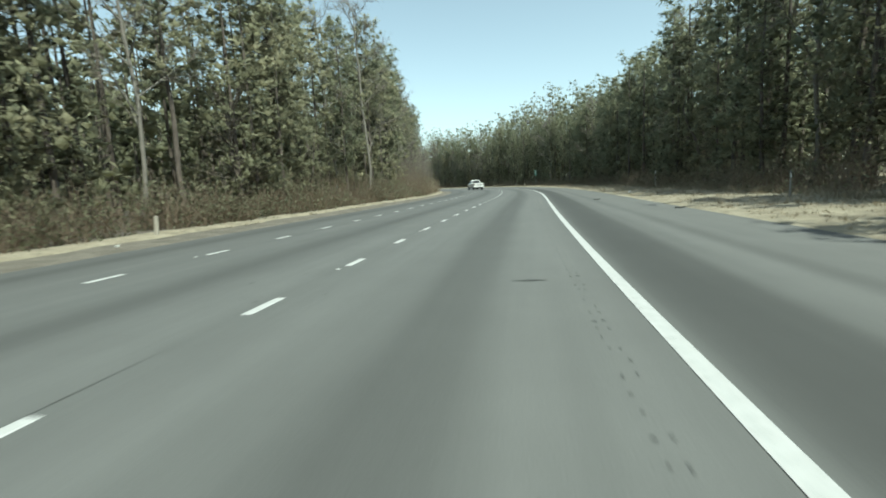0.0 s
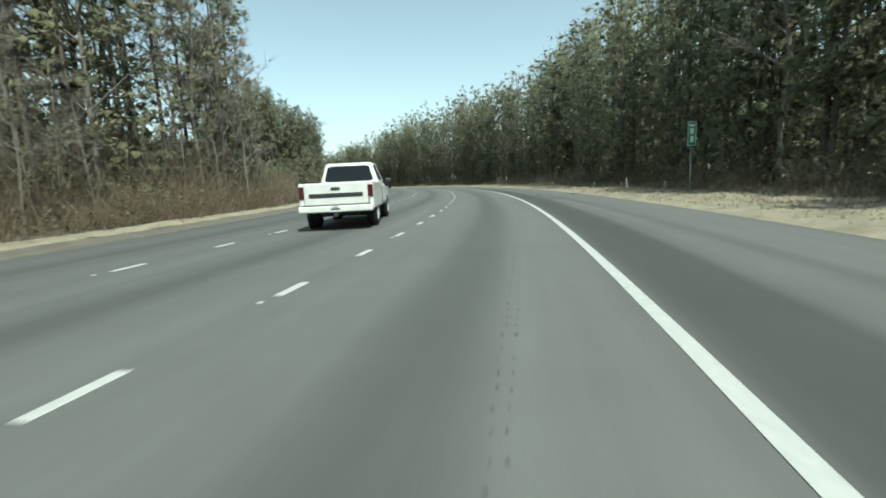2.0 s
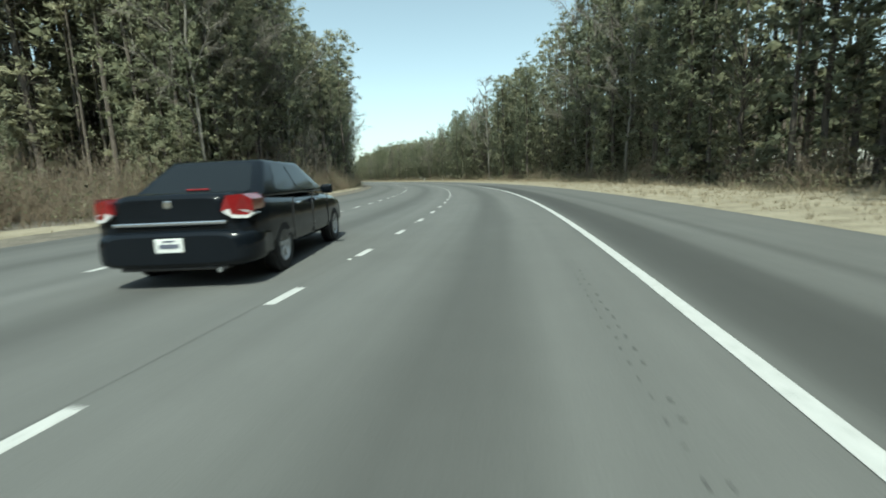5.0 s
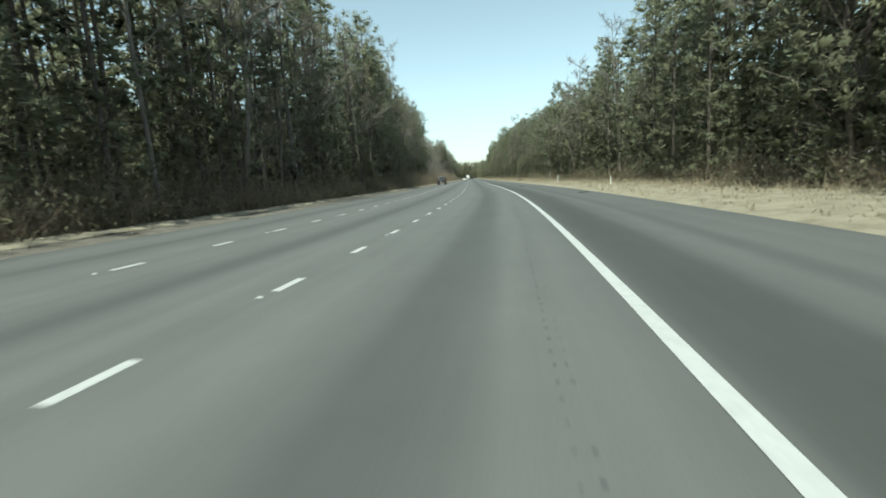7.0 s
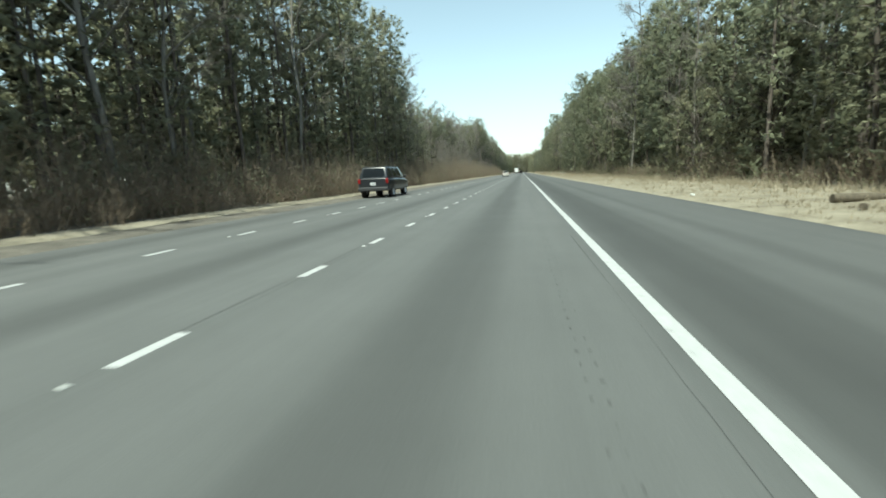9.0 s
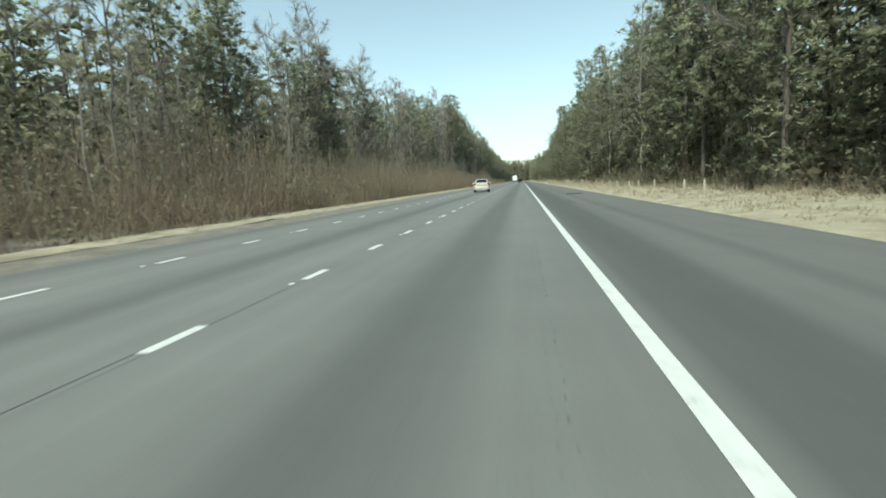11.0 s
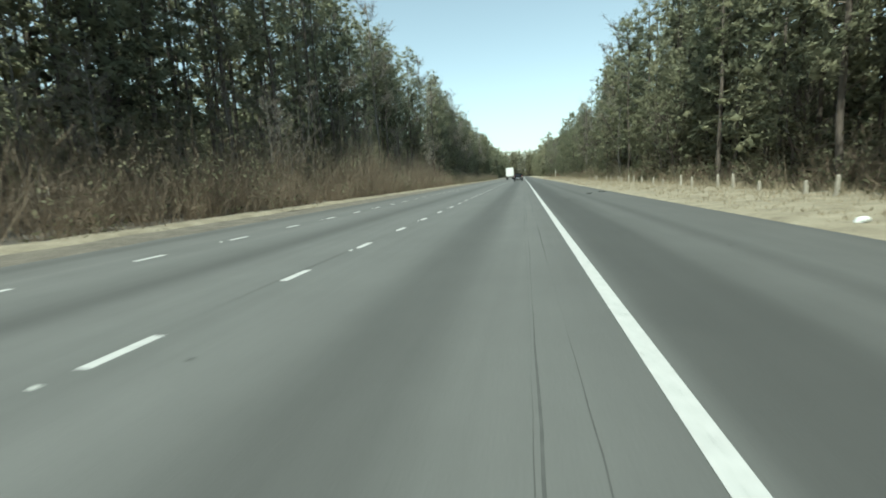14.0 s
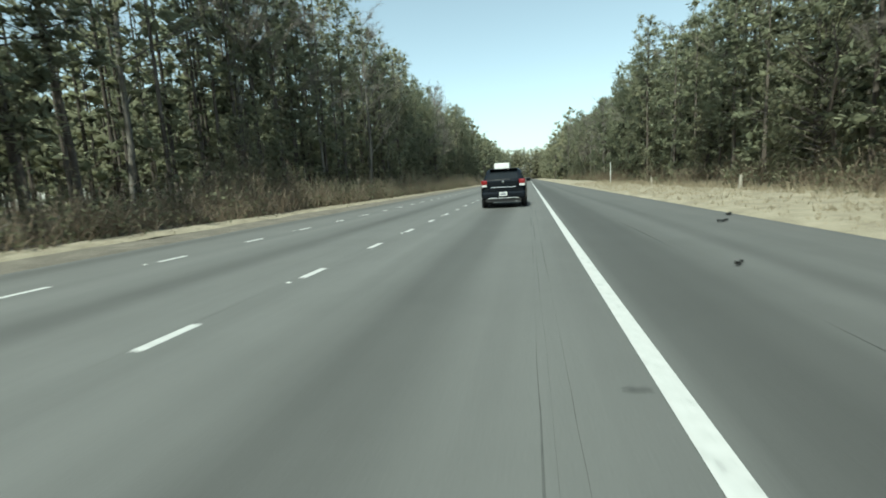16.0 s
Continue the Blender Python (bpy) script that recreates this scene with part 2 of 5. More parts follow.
def ribbon(name, s_list, o_list, z_fun, mat, uv=False, shift=None):
    """A sheet along the road; z_fun(s, o) gives its height, shift(s) moves it sideways."""
    s, o = np.meshgrid(s_list, o_list, indexing="ij")
    x, y = road_xy(s, o if shift is None else o + shift(s))
    z = np.vectorize(z_fun)(s, o).astype(float)
    v = np.stack([x, y, z], -1).reshape(-1, 3)
    n, k = len(s_list), len(o_list)
    idx = np.arange(n * k).reshape(n, k)
    f = np.stack([idx[:-1, :-1], idx[:-1, 1:], idx[1:, 1:], idx[1:, :-1]], -1).reshape(-1, 4)
    ob = link_mesh(name, v, f, mat, smooth=True)
    if uv:
        lay = ob.data.uv_layers.new(name="road")
        loops = np.empty(len(ob.data.loops), dtype=np.int32)
        ob.data.loops.foreach_get("vertex_index", loops)
        flat = np.stack([o.reshape(-1), s.reshape(-1)], -1)
        lay.data.foreach_set("uv", flat[loops].reshape(-1))
    return ob


ROAD_END = 1040.0
S_FINE = np.concatenate([np.arange(-60, 720, 3.0), np.arange(720, ROAD_END + 1, 16.0)])

# ---- ground, carriageway and verges
g = 4200.0
tagged(link_mesh("ground", [(-g, -g, -0.35), (g, -g, -0.35), (g, g, -0.35), (-g, g, -0.35)], [(0, 1, 2, 3)], LITTER),
       "brown leaf-littered forest floor on both sides of the highway", "ground", kind="structure")
road = tagged(ribbon("road", S_FINE, [-9.3, -9.15, 0.0, 7.8, 7.95], lambda s, o: -0.3 if o > 7.9 or o < -9.2 else 0.0, ASPHALT, uv=True),
              "weathered grey three-lane asphalt highway with dark oil bands", "road", kind="structure")


def left_shift(s):
    """How far the edge of the far shoulder lies inside its usual offset."""
    return np.interp(s, [50, 110, 215, 300, 345, 430], [1.1, -0.9, -0.9, 0.0, 1.1, 1.6])


def rough_edge(s, o):
    return 0.05 * noise.noise(Vector((s * 0.6, o * 3.0, 1.0)))


def right_ground(s, o):
    if o < 7.9:
        return -0.012
    return 0.03 + 0.06 * min(1, (o - 7.9) / 2) + 0.02 * (o - 7.9) + rough_edge(s, o)


def left_ground(s, o):
    if o > -7.6:
        return -0.012
    return 0.02 + 0.03 * (-7.6 - o) + rough_edge(s, o)


S_VERGE = np.concatenate([np.arange(-60, 700, 1.0), np.arange(700, ROAD_END + 1, 12.0)])
tagged(ribbon("verge_right", S_VERGE, [7.55, 7.75, 7.95, 8.2, 8.6, 9.2, 10.0, 11.0, 12.2, 14.0, 18.0, 26.0], right_ground, DRY_GRASS),
       "strip of dry straw-coloured grass beside the paved shoulder", "grass verge", kind="structure")
tagged(ribbon("verge_left", S_VERGE, [-7.3, -7.5, -7.7, -8.1, -8.6, -9.2, -10.0, -11.0, -13.0, -18.0, -26.0], left_ground, DIRT, shift=left_shift),
       "narrow dirt and gravel verge under the roadside brush", "dirt verge", kind="structure")

tagged(ribbon("verge_rim", S_VERGE, [-8.9, -9.1, -9.5, -9.9, -10.3], lambda s, o: left_ground(s, o) + (0.0 if o in (-8.9, -10.3) else 0.07) + 0.03 * noise.noise(Vector((s * 1.7, o * 2, 7.0))), DRY_GRASS, shift=left_shift),
       "pale ragged rim of dry grass where the dirt verge meets the brush", "grass verge", kind="structure")


# ---- lane markings
def box_mesh(name, lx, ly, lz, mat):
    """A thin slab with its origin at the middle of its near end."""
    x, t = lx / 2, 0.012
    v = [(-x, 0, 0), (x, 0, 0), (x, ly, 0), (-x, ly, 0), (-x + t, t, lz), (x - t, t, lz), (x - t, ly - t, lz), (-x + t, ly - t, lz)]
    f = [(4, 5, 6, 7), (0, 1, 5, 4), (1, 2, 6, 5), (2, 3, 7, 6), (3, 0, 4, 7)]
    me = bpy.data.meshes.new(name)
    me.from_pydata(v, [], f)
    me.materials.append(mat)
    return me


edge = tagged(ribbon("edge_line", np.arange(-40, ROAD_END, 2.0), [LANE - 0.068, LANE + 0.066], lambda s, o: 0.005, PAINT),
              "solid white painted edge line beside the paved shoulder", "road marking", kind="structure")
DASH = box_mesh("dash", 0.115, 0.65, 0.005, PAINT)
STUD = box_mesh("reflector", 0.07, 0.035, 0.012, plain("stud", (0.45, 0.46, 0.44), 0.35, wear=0.2))
for o, phase, words in ((0.0, DASH_PHASE, "dashed white line between the driven and the middle lane"),
                        (-LANE, DASH_PHASE_LEFT, "dashed white line between the middle and the far lane")):
    line = tagged(new("lane_line"), words, "road marking", kind="structure")
    joined = []
    for k in range(-8, 390):
        s = phase + DASH_STEP * k
        if -3 < s < 690:
            d = new("dash", DASH)
            d.parent, d.matrix_basis = line, on_road(s, o, 0.001)
        else:
            joined.append(s)
        if k % 2 == 0 and 0 < s < 640:
            d = new("reflector", STUD)
            d.parent, d.matrix_basis = line, on_road(s - 0.3, o - 0.03, 0.001)
    v, f = [], []
    for s in joined:
        for ds, do in ((0, -0.057), (0, 0.057), (0.65, 0.057), (0.65, -0.057)):
            x, y = road_xy(s + ds, o + do)
            v.append((float(x), float(y), 0.005))
        n = len(v)
        f.append((n - 4, n - 3, n - 2, n - 1))
    tagged(link_mesh("distant_dashes", v, f, PAINT, line), kind="stuff")


# ---- plants
def unit(v):
    return v / np.maximum(np.linalg.norm(v, axis=-1, keepdims=True), 1e-9)


def cards(rng, centre, along, length, width):
    """Small leaf or needle blades: one narrow triangle each, turned at random about its own length."""
    n = len(centre)
    along = unit(along)
    side = unit(np.cross(along, rng.normal(size=(n, 3))))
    a, w = along * (length / 2)[:, None], side * (width * 0.62)[:, None]
    skew = rng.uniform(-0.5, 0.5, n)[:, None]
    v = np.stack([centre - a - w * (0.5 + skew), centre - a * rng.uniform(-0.3, 0.6, n)[:, None] + w, centre + a - w * skew], 1).reshape(-1, 3)
    return v, np.arange(3 * n).reshape(n, 3)


def slivers(base, tip, width, rng):
    n = len(base)
    side = unit(np.cross(tip - base, rng.normal(size=(n, 3)))) * (width / 2)[:, None]
    v = np.stack([base - side, base + side, tip], 1).reshape(-1, 3)
    return v, np.arange(3 * n).reshape(n, 3)


def tube(path, radii, sides=6):
    """A tapered stem along a path."""
    path = np.asarray(path, float)
    v, f = [], []
    for i, (p, r) in enumerate(zip(path, radii)):
        d = unit(path[min(i + 1, len(path) - 1)] - path[max(i - 1, 0)])
        u = unit(np.cross(d, (0.31, 0.95, 0.05) if abs(d[1]) < 0.9 else (1.0, 0.1, 0.0)))
        w = np.cross(d, u)
        for k in range(sides):
            a = 2 * math.pi * k / sides
            v.append(p + r * (math.cos(a) * u + math.sin(a) * w))
    for i in range(len(path) - 1):
        for k in range(sides):
            k2 = (k + 1) % sides
            f.append((i * sides + k, i * sides + k2, (i + 1) * sides + k2, (i + 1) * sides + k))
    return np.array(v), f


LUMP = np.array([(1, 0, 0), (-1, 0, 0), (0, 1, 0), (0, -1, 0), (0, 0, 1), (0, 0, -1)], float)
LUMP_FACES = np.array([(0, 2, 4), (2, 1, 4), (1, 3, 4), (3, 0, 4), (2, 0, 5), (1, 2, 5), (3, 1, 5), (0, 3, 5)])


def lumps(rng, hub, size, lean):
    """Ragged dense hearts of leaf clumps, over which the blades stand. lean: the way each clump is shaded."""
    n = len(hub)
    d = LUMP[None] * rng.uniform(0.6, 1.5, (n, 6, 1))
    v = hub[:, None] + d * np.asarray(size).reshape(-1, 1, 3) if np.ndim(size) > 1 else hub[:, None] + d * np.asarray(size)
    f = (LUMP_FACES[None] + 6 * np.arange(n)[:, None, None]).reshape(-1, 3)
    soft = (LUMP[None] * 0.5 + lean[:, None]).reshape(-1, 3) + rng.normal(0, 0.3, (n * 6, 3))
    return v.reshape(-1, 3), f, soft


class Parts:
    """Gathers vertices and faces of one mesh."""
    def __init__(self):
        self.v, self.loops, self.sizes, self.n, self.nr = [], [], [], 0, []

    def add(self, v, f, soft=None):
        """soft: one outward direction per blade, by which a crown is shaded as a mass."""
        v, f = np.asarray(v, float), np.asarray(f, dtype=np.int64)
        self.v.append(v)
        self.loops.append((f + self.n).reshape(-1))
        self.sizes.append(np.full(len(f), f.shape[1]))
        if soft is not None:
            self.nr.append(np.repeat(unit(soft), len(v) // len(soft), 0))
        self.n += len(v)
        return self

    def mesh(self, name, mat, smooth=False):
        me = bpy.data.meshes.new(name)
        v, loops, sizes = np.concatenate(self.v), np.concatenate(self.loops), np.concatenate(self.sizes)
        me.vertices.add(len(v))
        me.vertices.foreach_set("co", v.reshape(-1))
        me.loops.add(len(loops))
        me.loops.foreach_set("vertex_index", loops.astype(np.int32))
        me.polygons.add(len(sizes))
        me.polygons.foreach_set("loop_start", np.concatenate([[0], np.cumsum(sizes)[:-1]]).astype(np.int32))
        me.update(calc_edges=True)
        me.materials.append(mat)
        if smooth or self.nr:
            me.polygons.foreach_set("use_smooth", np.ones(len(sizes), dtype=bool))
        if self.nr:
            me.normals_split_custom_set_from_vertices(np.concatenate(self.nr))
        return me


def trunk_path(rng, h, lean, r0):
    zs = np.linspace(0, 1, 7)
    off = np.cumsum(rng.normal(0, lean, (7, 2)), 0)
    off[0] = 0
    path = np.column_stack([off, zs * h])
    path[0, 2] = -0.4
    return path, r0 * (1 - zs) ** 0.8 + 0.02


def clumps(rng, crown, hub, lean, big, flat, blades, length, width, core=0.46):
    """Leaf clumps of a crown: a small ragged heart each, under a loose ball of fine blades."""
    m = len(hub)
    size = big[:, None] * np.array([[1.0, 1.0, flat]])
    crown.add(*lumps(rng, hub, size * core, lean))
    off = unit(rng.normal(size=(m, blades, 3))) * rng.uniform(0.35, 1.5, (m, blades, 1)) * size[:, None]
    ctr = (hub[:, None] + off).reshape(-1, 3)
    n = m * blades
    crown.add(*cards(rng, ctr, off.reshape(-1, 3) + rng.normal(0, 0.3, (n, 3)) * big.mean(), rng.uniform(*length, n), rng.uniform(*width, n)),
              soft=(unit(off) * 0.35 + lean[:, None]).reshape(-1, 3) + rng.normal(0, 0.3, (n, 3)))


def pine(rng, h, low, spread, count, big=(0.2, 0.42), top=0.9):
    """Loblolly pine: straight slender trunk, limbs, and a full rounded crown of needle clumps. Returns trunk and crown meshes."""
    t, c = Parts(), Parts()
    path, rad = trunk_path(rng, h * 0.93, 0.07, h * 0.0066)
    t.add(*tube(path, rad, 7))
    rel = (np.arange(count) + rng.random(count)) / count
    q = low + (0.985 - low) * rel
    bulge = 0.78 + 0.3 * np.sin(rel * 21 + rng.uniform(0, 6)) * rng.random()
    reach = spread * np.sin(np.pi * (0.2 + (top - 0.2) * rel)) ** 0.7 * bulge * rng.uniform(0.35, 1.1, count)
    a = np.arange(count) * 2.4 + rng.normal(0, 0.6, count)
    hub = np.column_stack([np.interp(q * h, path[:, 2], path[:, 0]) + np.cos(a) * reach, np.interp(q * h, path[:, 2], path[:, 1]) + np.sin(a) * reach, q * h])
    for k in range(0, count, 6):
        foot = np.array([np.interp(hub[k, 2] - 0.4, path[:, 2], path[:, 0]), np.interp(hub[k, 2] - 0.4, path[:, 2], path[:, 1]), hub[k, 2] - 0.25 * reach[k] - 0.2])
        t.add(*tube([foot, hub[k]], [0.04, 0.012], 3))
    lean = unit(np.column_stack([np.cos(a), np.sin(a), 0.25 + 0.9 * rel]))
    clumps(rng, c, hub, lean, rng.uniform(*big, count), 0.76, 32, (0.18, 0.38), (0.05, 0.09))
    return t.mesh("trunk", BARK, True), c.mesh("crown", NEEDLES)


def bare_tree(rng, h, spread):
    """Leafless hardwood: pale slender trunk, rising limbs, a haze of twigs."""
    t, c = Parts(), Parts()
    path, rad = trunk_path(rng, h, 0.16, h * 0.0056)
    t.add(*tube(path, rad, 7))
    for i in range(17):
        q = 0.24 + 0.74 * (i + rng.random()) / 17
        a = i * 2.4 + rng.normal(0, 0.4)
        base = np.array([np.interp(q * h, path[:, 2], path[:, k]) for k in (0, 1)] + [q * h])
        ln = spread * (1.25 - 0.75 * q) * rng.uniform(0.7, 1.2)
        d = np.array([math.cos(a), math.sin(a), rng.uniform(0.6, 1.3)])
        tip = base + ln * unit(d)
        mid = base + (tip - base) * 0.5 + rng.normal(0, 0.12, 3)
        t.add(*tube([base, mid, tip], [0.045, 0.028, 0.01], 4))
        for k in range(7):
            b = base + (tip - base) * rng.uniform(0.25, 1.0)
            e = b + unit(d + rng.normal(0, 0.7, 3)) * ln * rng.uniform(0.25, 0.5)
            c.add(*tube([b, e], [0.016, 0.006], 3))
            n = 20
            bb = b + (e - b) * rng.uniform(0.1, 1.0, (n, 1))
            c.add(*slivers(bb, bb + unit((e - b) + rng.normal(0, 0.6, (n, 3))) * rng.uniform(0.3, 0.95, (n, 1)), rng.uniform(0.012, 0.026, n), rng))
    return t.mesh("trunk", PALE_BARK, True), c.mesh("crown", TWIG)


def broadleaf(rng, h, spread):
    """Evergreen understorey tree with an uneven, clumped crown down to the ground."""
    t, c = Parts(), Parts()
    path, rad = trunk_path(rng, h * 0.8, 0.15, h * 0.01)
    t.add(*tube(path, rad, 6))
    m = 130
    q, a = rng.uniform(0.05, 0.98, m), rng.uniform(0, 2 * math.pi, m)
    r = spread * np.sqrt(np.maximum(0.05, np.sin(np.pi * np.minimum(0.97, 0.18 + 0.76 * q)))) * rng.uniform(0.4, 1.05, m)
    hub = np.column_stack([np.cos(a) * r, np.sin(a) * r, q * h])
    for k in range(0, m, 2):
        t.add(*tube([np.array([0, 0, q[k] * h * 0.7]), hub[k]], [0.025, 0.008], 3))
    lean = unit(hub - np.array([0, 0, h * 0.35]))
    clumps(rng, c, hub, lean, rng.uniform(0.17, 0.33, m) * spread / 2.2, 0.78, 30, (0.1, 0.22), (0.04, 0.08))
    return t.mesh("trunk", BARK, True), c.mesh("crown", OLIVE)


TREE_KINDS = {}


def tree_kind(key, meshes, crown_name, height, name):
    TREE_KINDS.setdefault(key, []).append((*meshes, crown_name, height, name))


for i in range(6):
    r = np.random.default_rng(10 + i)
    tree_kind("pine_edge", pine(r, 17.0, 0.02 + 0.04 * i, 2.3, 230), "crown", 17.0, "pine_tree")
for i in range(5):
    r = np.random.default_rng(30 + i)
    tree_kind("pine_tall", pine(r, 20.0, 0.30 + 0.06 * i, 2.7, 210, (0.2, 0.46), 0.84), "crown", 20.0, "pine_tree")
for i in range(3):
    r = np.random.default_rng(40 + i)
    tree_kind("pine_young", pine(r, 6.0, 0.04, 1.2, 90, (0.12, 0.24), 0.97), "crown", 6.0, "young_pine")
for i in range(6):
    r = np.random.default_rng(50 + i)
    tree_kind("bare", bare_tree(r, 16.0, 3.4), "crown", 16.0, "bare_tree")
for i in range(4):
    r = np.random.default_rng(60 + i)
    tree_kind("leafy", broadleaf(r, 6.5, 2.0), "crown", 6.5, "evergreen_tree")

TREE_WORDS = {
    "pine_edge": ("tall green pine with low shaggy limbs at the forest edge", "pine tree"),
    "pine_tall": ("tall pine with a bare lower trunk and a rounded crown", "pine tree"),
    "pine_young": ("young bright green pine in the roadside scrub", "pine tree"),
    "bare": ("leafless grey hardwood with a pale trunk and fine twigs", "bare tree"),
    "leafy": ("dark olive evergreen understorey tree beside the highway", "evergreen tree"),
}


def plant(key, s, o, height, rng):
    trunk, crown, crown_name, h0, name = TREE_KINDS[key][int(rng.integers(len(TREE_KINDS[key])))]
    root = tagged(new(name), *TREE_WORDS[key], group="roadside forest")
    x, y = road_xy(s, o)
    k = height / h0
    wide = k * rng.uniform(0.9, 1.15)
    root.matrix_basis = pose(float(x), float(y), 0.0, rng.normal(0, 1.2), rng.normal(0, 1.2), rng.uniform(0, 360)) @ Matrix.Diagonal((wide, wide, k, 1))
    for nm, me in (("trunk", trunk), (crown_name, crown)):
        new(nm, me).parent = root
    return root


def pick(rng, table):
    keys, w = zip(*table)
    w = np.array(w) / sum(w)
    return keys[int(rng.choice(len(keys), p=w))]


# stretches of the far-lane side: s0, s1, forest edge offset, brush height, brush depth, mixture
FOREST_LEFT = [
    (-25, 50, -10.9, 3.6, 2.6, (("pine_tall", 4), ("pine_edge", 4), ("bare", 5), ("leafy", 3))),
    (50, 108, -13.6, 6.2, 4.8, (("pine_tall", 4), ("pine_edge", 1), ("bare", 6))),
    (108, 214, -44.0, 4.6, 8.0, (("pine_edge", 4), ("bare", 1), ("pine_tall", 2))),
    (214, 240, -13.2, 5.4, 4.6, (("pine_tall", 5), ("pine_edge", 2), ("bare", 4))),
    (240, 300, -11.3, 4.2, 2.9, (("pine_tall", 5), ("pine_edge", 3), ("bare", 4))),
    (300, 345, -11.2, 3.4, 2.6, (("pine_tall", 3), ("pine_edge", 6), ("bare", 3), ("leafy", 3))),
    (345, 405, -12.2, 5.6, 3.6, (("pine_tall", 3), ("pine_edge", 4), ("bare", 6))),
    (405, 530, -15.5, 7.2, 5.8, (("pine_tall", 3), ("bare", 8))),
    (530, 600, -14.0, 7.0, 5.0, (("pine_tall", 5), ("pine_edge", 4), ("bare", 4))),
    (600, 730, -11.2, 3.8, 2.8, (("pine_tall", 2), ("pine_edge", 6), ("bare", 4), ("leafy", 3))),
]
LEFT_S = [-25, 35, 60, 90, 104, 108, 206, 216, 236, 270, 300, 342, 352, 358, 369, 385, 398, 410, 440, 480, 500, 512, 524, 536, 560, 571, 580, 592, 604, 612, 622, 636, 653, 663, 680, 755, 1000]
LEFT_H = [16.0, 16.5, 17.8, 18.4, 17.3, 12.0, 12.0, 18.0, 19.5, 20.5, 20.5, 22.6, 19.1, 19.1, 22.6, 21.5, 19.1, 15.0, 16.0, 16.5, 17.5, 22.0, 22.0, 24.8, 25.3, 22.0, 22.6, 22.0, 19.8, 22.0, 20.9, 17.4, 17.8, 16.5, 17.8, 17.8, 16.5]
RIGHT_S = [-25, 40, 58, 72, 85, 100, 115, 150, 172, 190, 205, 238, 270, 300, 322, 345, 360, 380, 400, 436, 470, 500, 530, 546, 578, 596, 606, 622, 645, 660, 680, 730, 1000]
RIGHT_H = [17, 16.5, 14.5, 14, 14.5, 16, 17, 17.5, 18, 20, 21, 20.5, 18, 15.5, 13.6, 14, 14.6, 15.8, 17.4, 18.8, 18, 18.8, 20.2, 17.4, 18.4, 17.8, 14.8, 13.8, 14.8, 13.6, 14.2, 15.4, 19]


def left_height(s):
    return float(np.interp(s, LEFT_S, LEFT_H))


def right_height(s):
    return float(np.interp(s, RIGHT_S, RIGHT_H))


def back_rise(s):
    """How far the woods behind the edge stand above it, on the long bend."""
    return float(np.interp(s, [60, 115, 220, 310], [1, 8, 6, 0.5]))


rng = np.random.default_rng(5)
for s0, s1, e, brush, deep, table in FOREST_LEFT:
    s = s0 + rng.uniform(0, 1)
    while s < s1:
        key = pick(rng, table)
        o = e - rng.uniform(0, 3.4)
        if key == "leafy":
            plant(key, s, o + 0.5, rng.uniform(4.5, 9), rng)
        else:
            plant(key, s, o, left_height(s) * rng.uniform(0.82, 1.03), rng)
        s += 3.0 * rng.uniform(0.6, 1.4)
# scrub of young pines in the clearing
for _ in range(140):
    s, o = rng.uniform(112, 214), -rng.uniform(12.5, 40)
    plant("pine_young", s, o, rng.uniform(3.4, 5.4) + (-o - 14) * 0.12, rng)
# the tall stand that closes the clearing
for _ in range(34):
    o = -rng.uniform(12.5, 39)
    plant(pick(rng, (("pine_tall", 6), ("pine_edge", 2), ("bare", 2))), rng.uniform(213, 226), o, float(np.interp(-o, [12, 20, 30, 38, 43], [19, 25, 30, 29, 24])) * rng.uniform(0.88, 1.03), rng)
# leafless saplings over the brush
for a, b, n in ((50, 112, 30), (216, 300, 30), (405, 600, 80)):
    for _ in range(n):
        plant("bare", rng.uniform(a, b), -rng.uniform(11.4, 14.5), rng.uniform(4.5, 8.5), rng)
# pale trunks that stand clear of the brush
for s, o, h in ((455, -17, 18), (459, -19, 20), (470, -18, 18), (492, -17, 19), (497, -20, 20), (518, -18, 18), (470.5, 13.3, 13.5), (152.0, 13.2, 11.0), (606.0, 13.4, 10.0), (98, -14, 17), (8.5, -10.8, 14)):
    plant("bare", s, o, h, rng)

s = -25.0
while s < 730:
    key = pick(rng, (("pine_edge", 9), ("pine_tall", 0.6), ("bare", 3.6), ("leafy", 4)))
    o = float(np.interp(s, [0, 60, 110, 300, 470, 540, 600, 640], [14.4, 14.2, 13.4, 13.2, 12.8, 12.9, 13.4, 13.4])) + rng.uniform(0, 2.6)
    plant(key, s, o, rng.uniform(4.5, 9) if key == "leafy" else right_height(s) * rng.uniform(0.74, 1.0), rng)
    s += 2.9 * rng.uniform(0.6, 1.4)


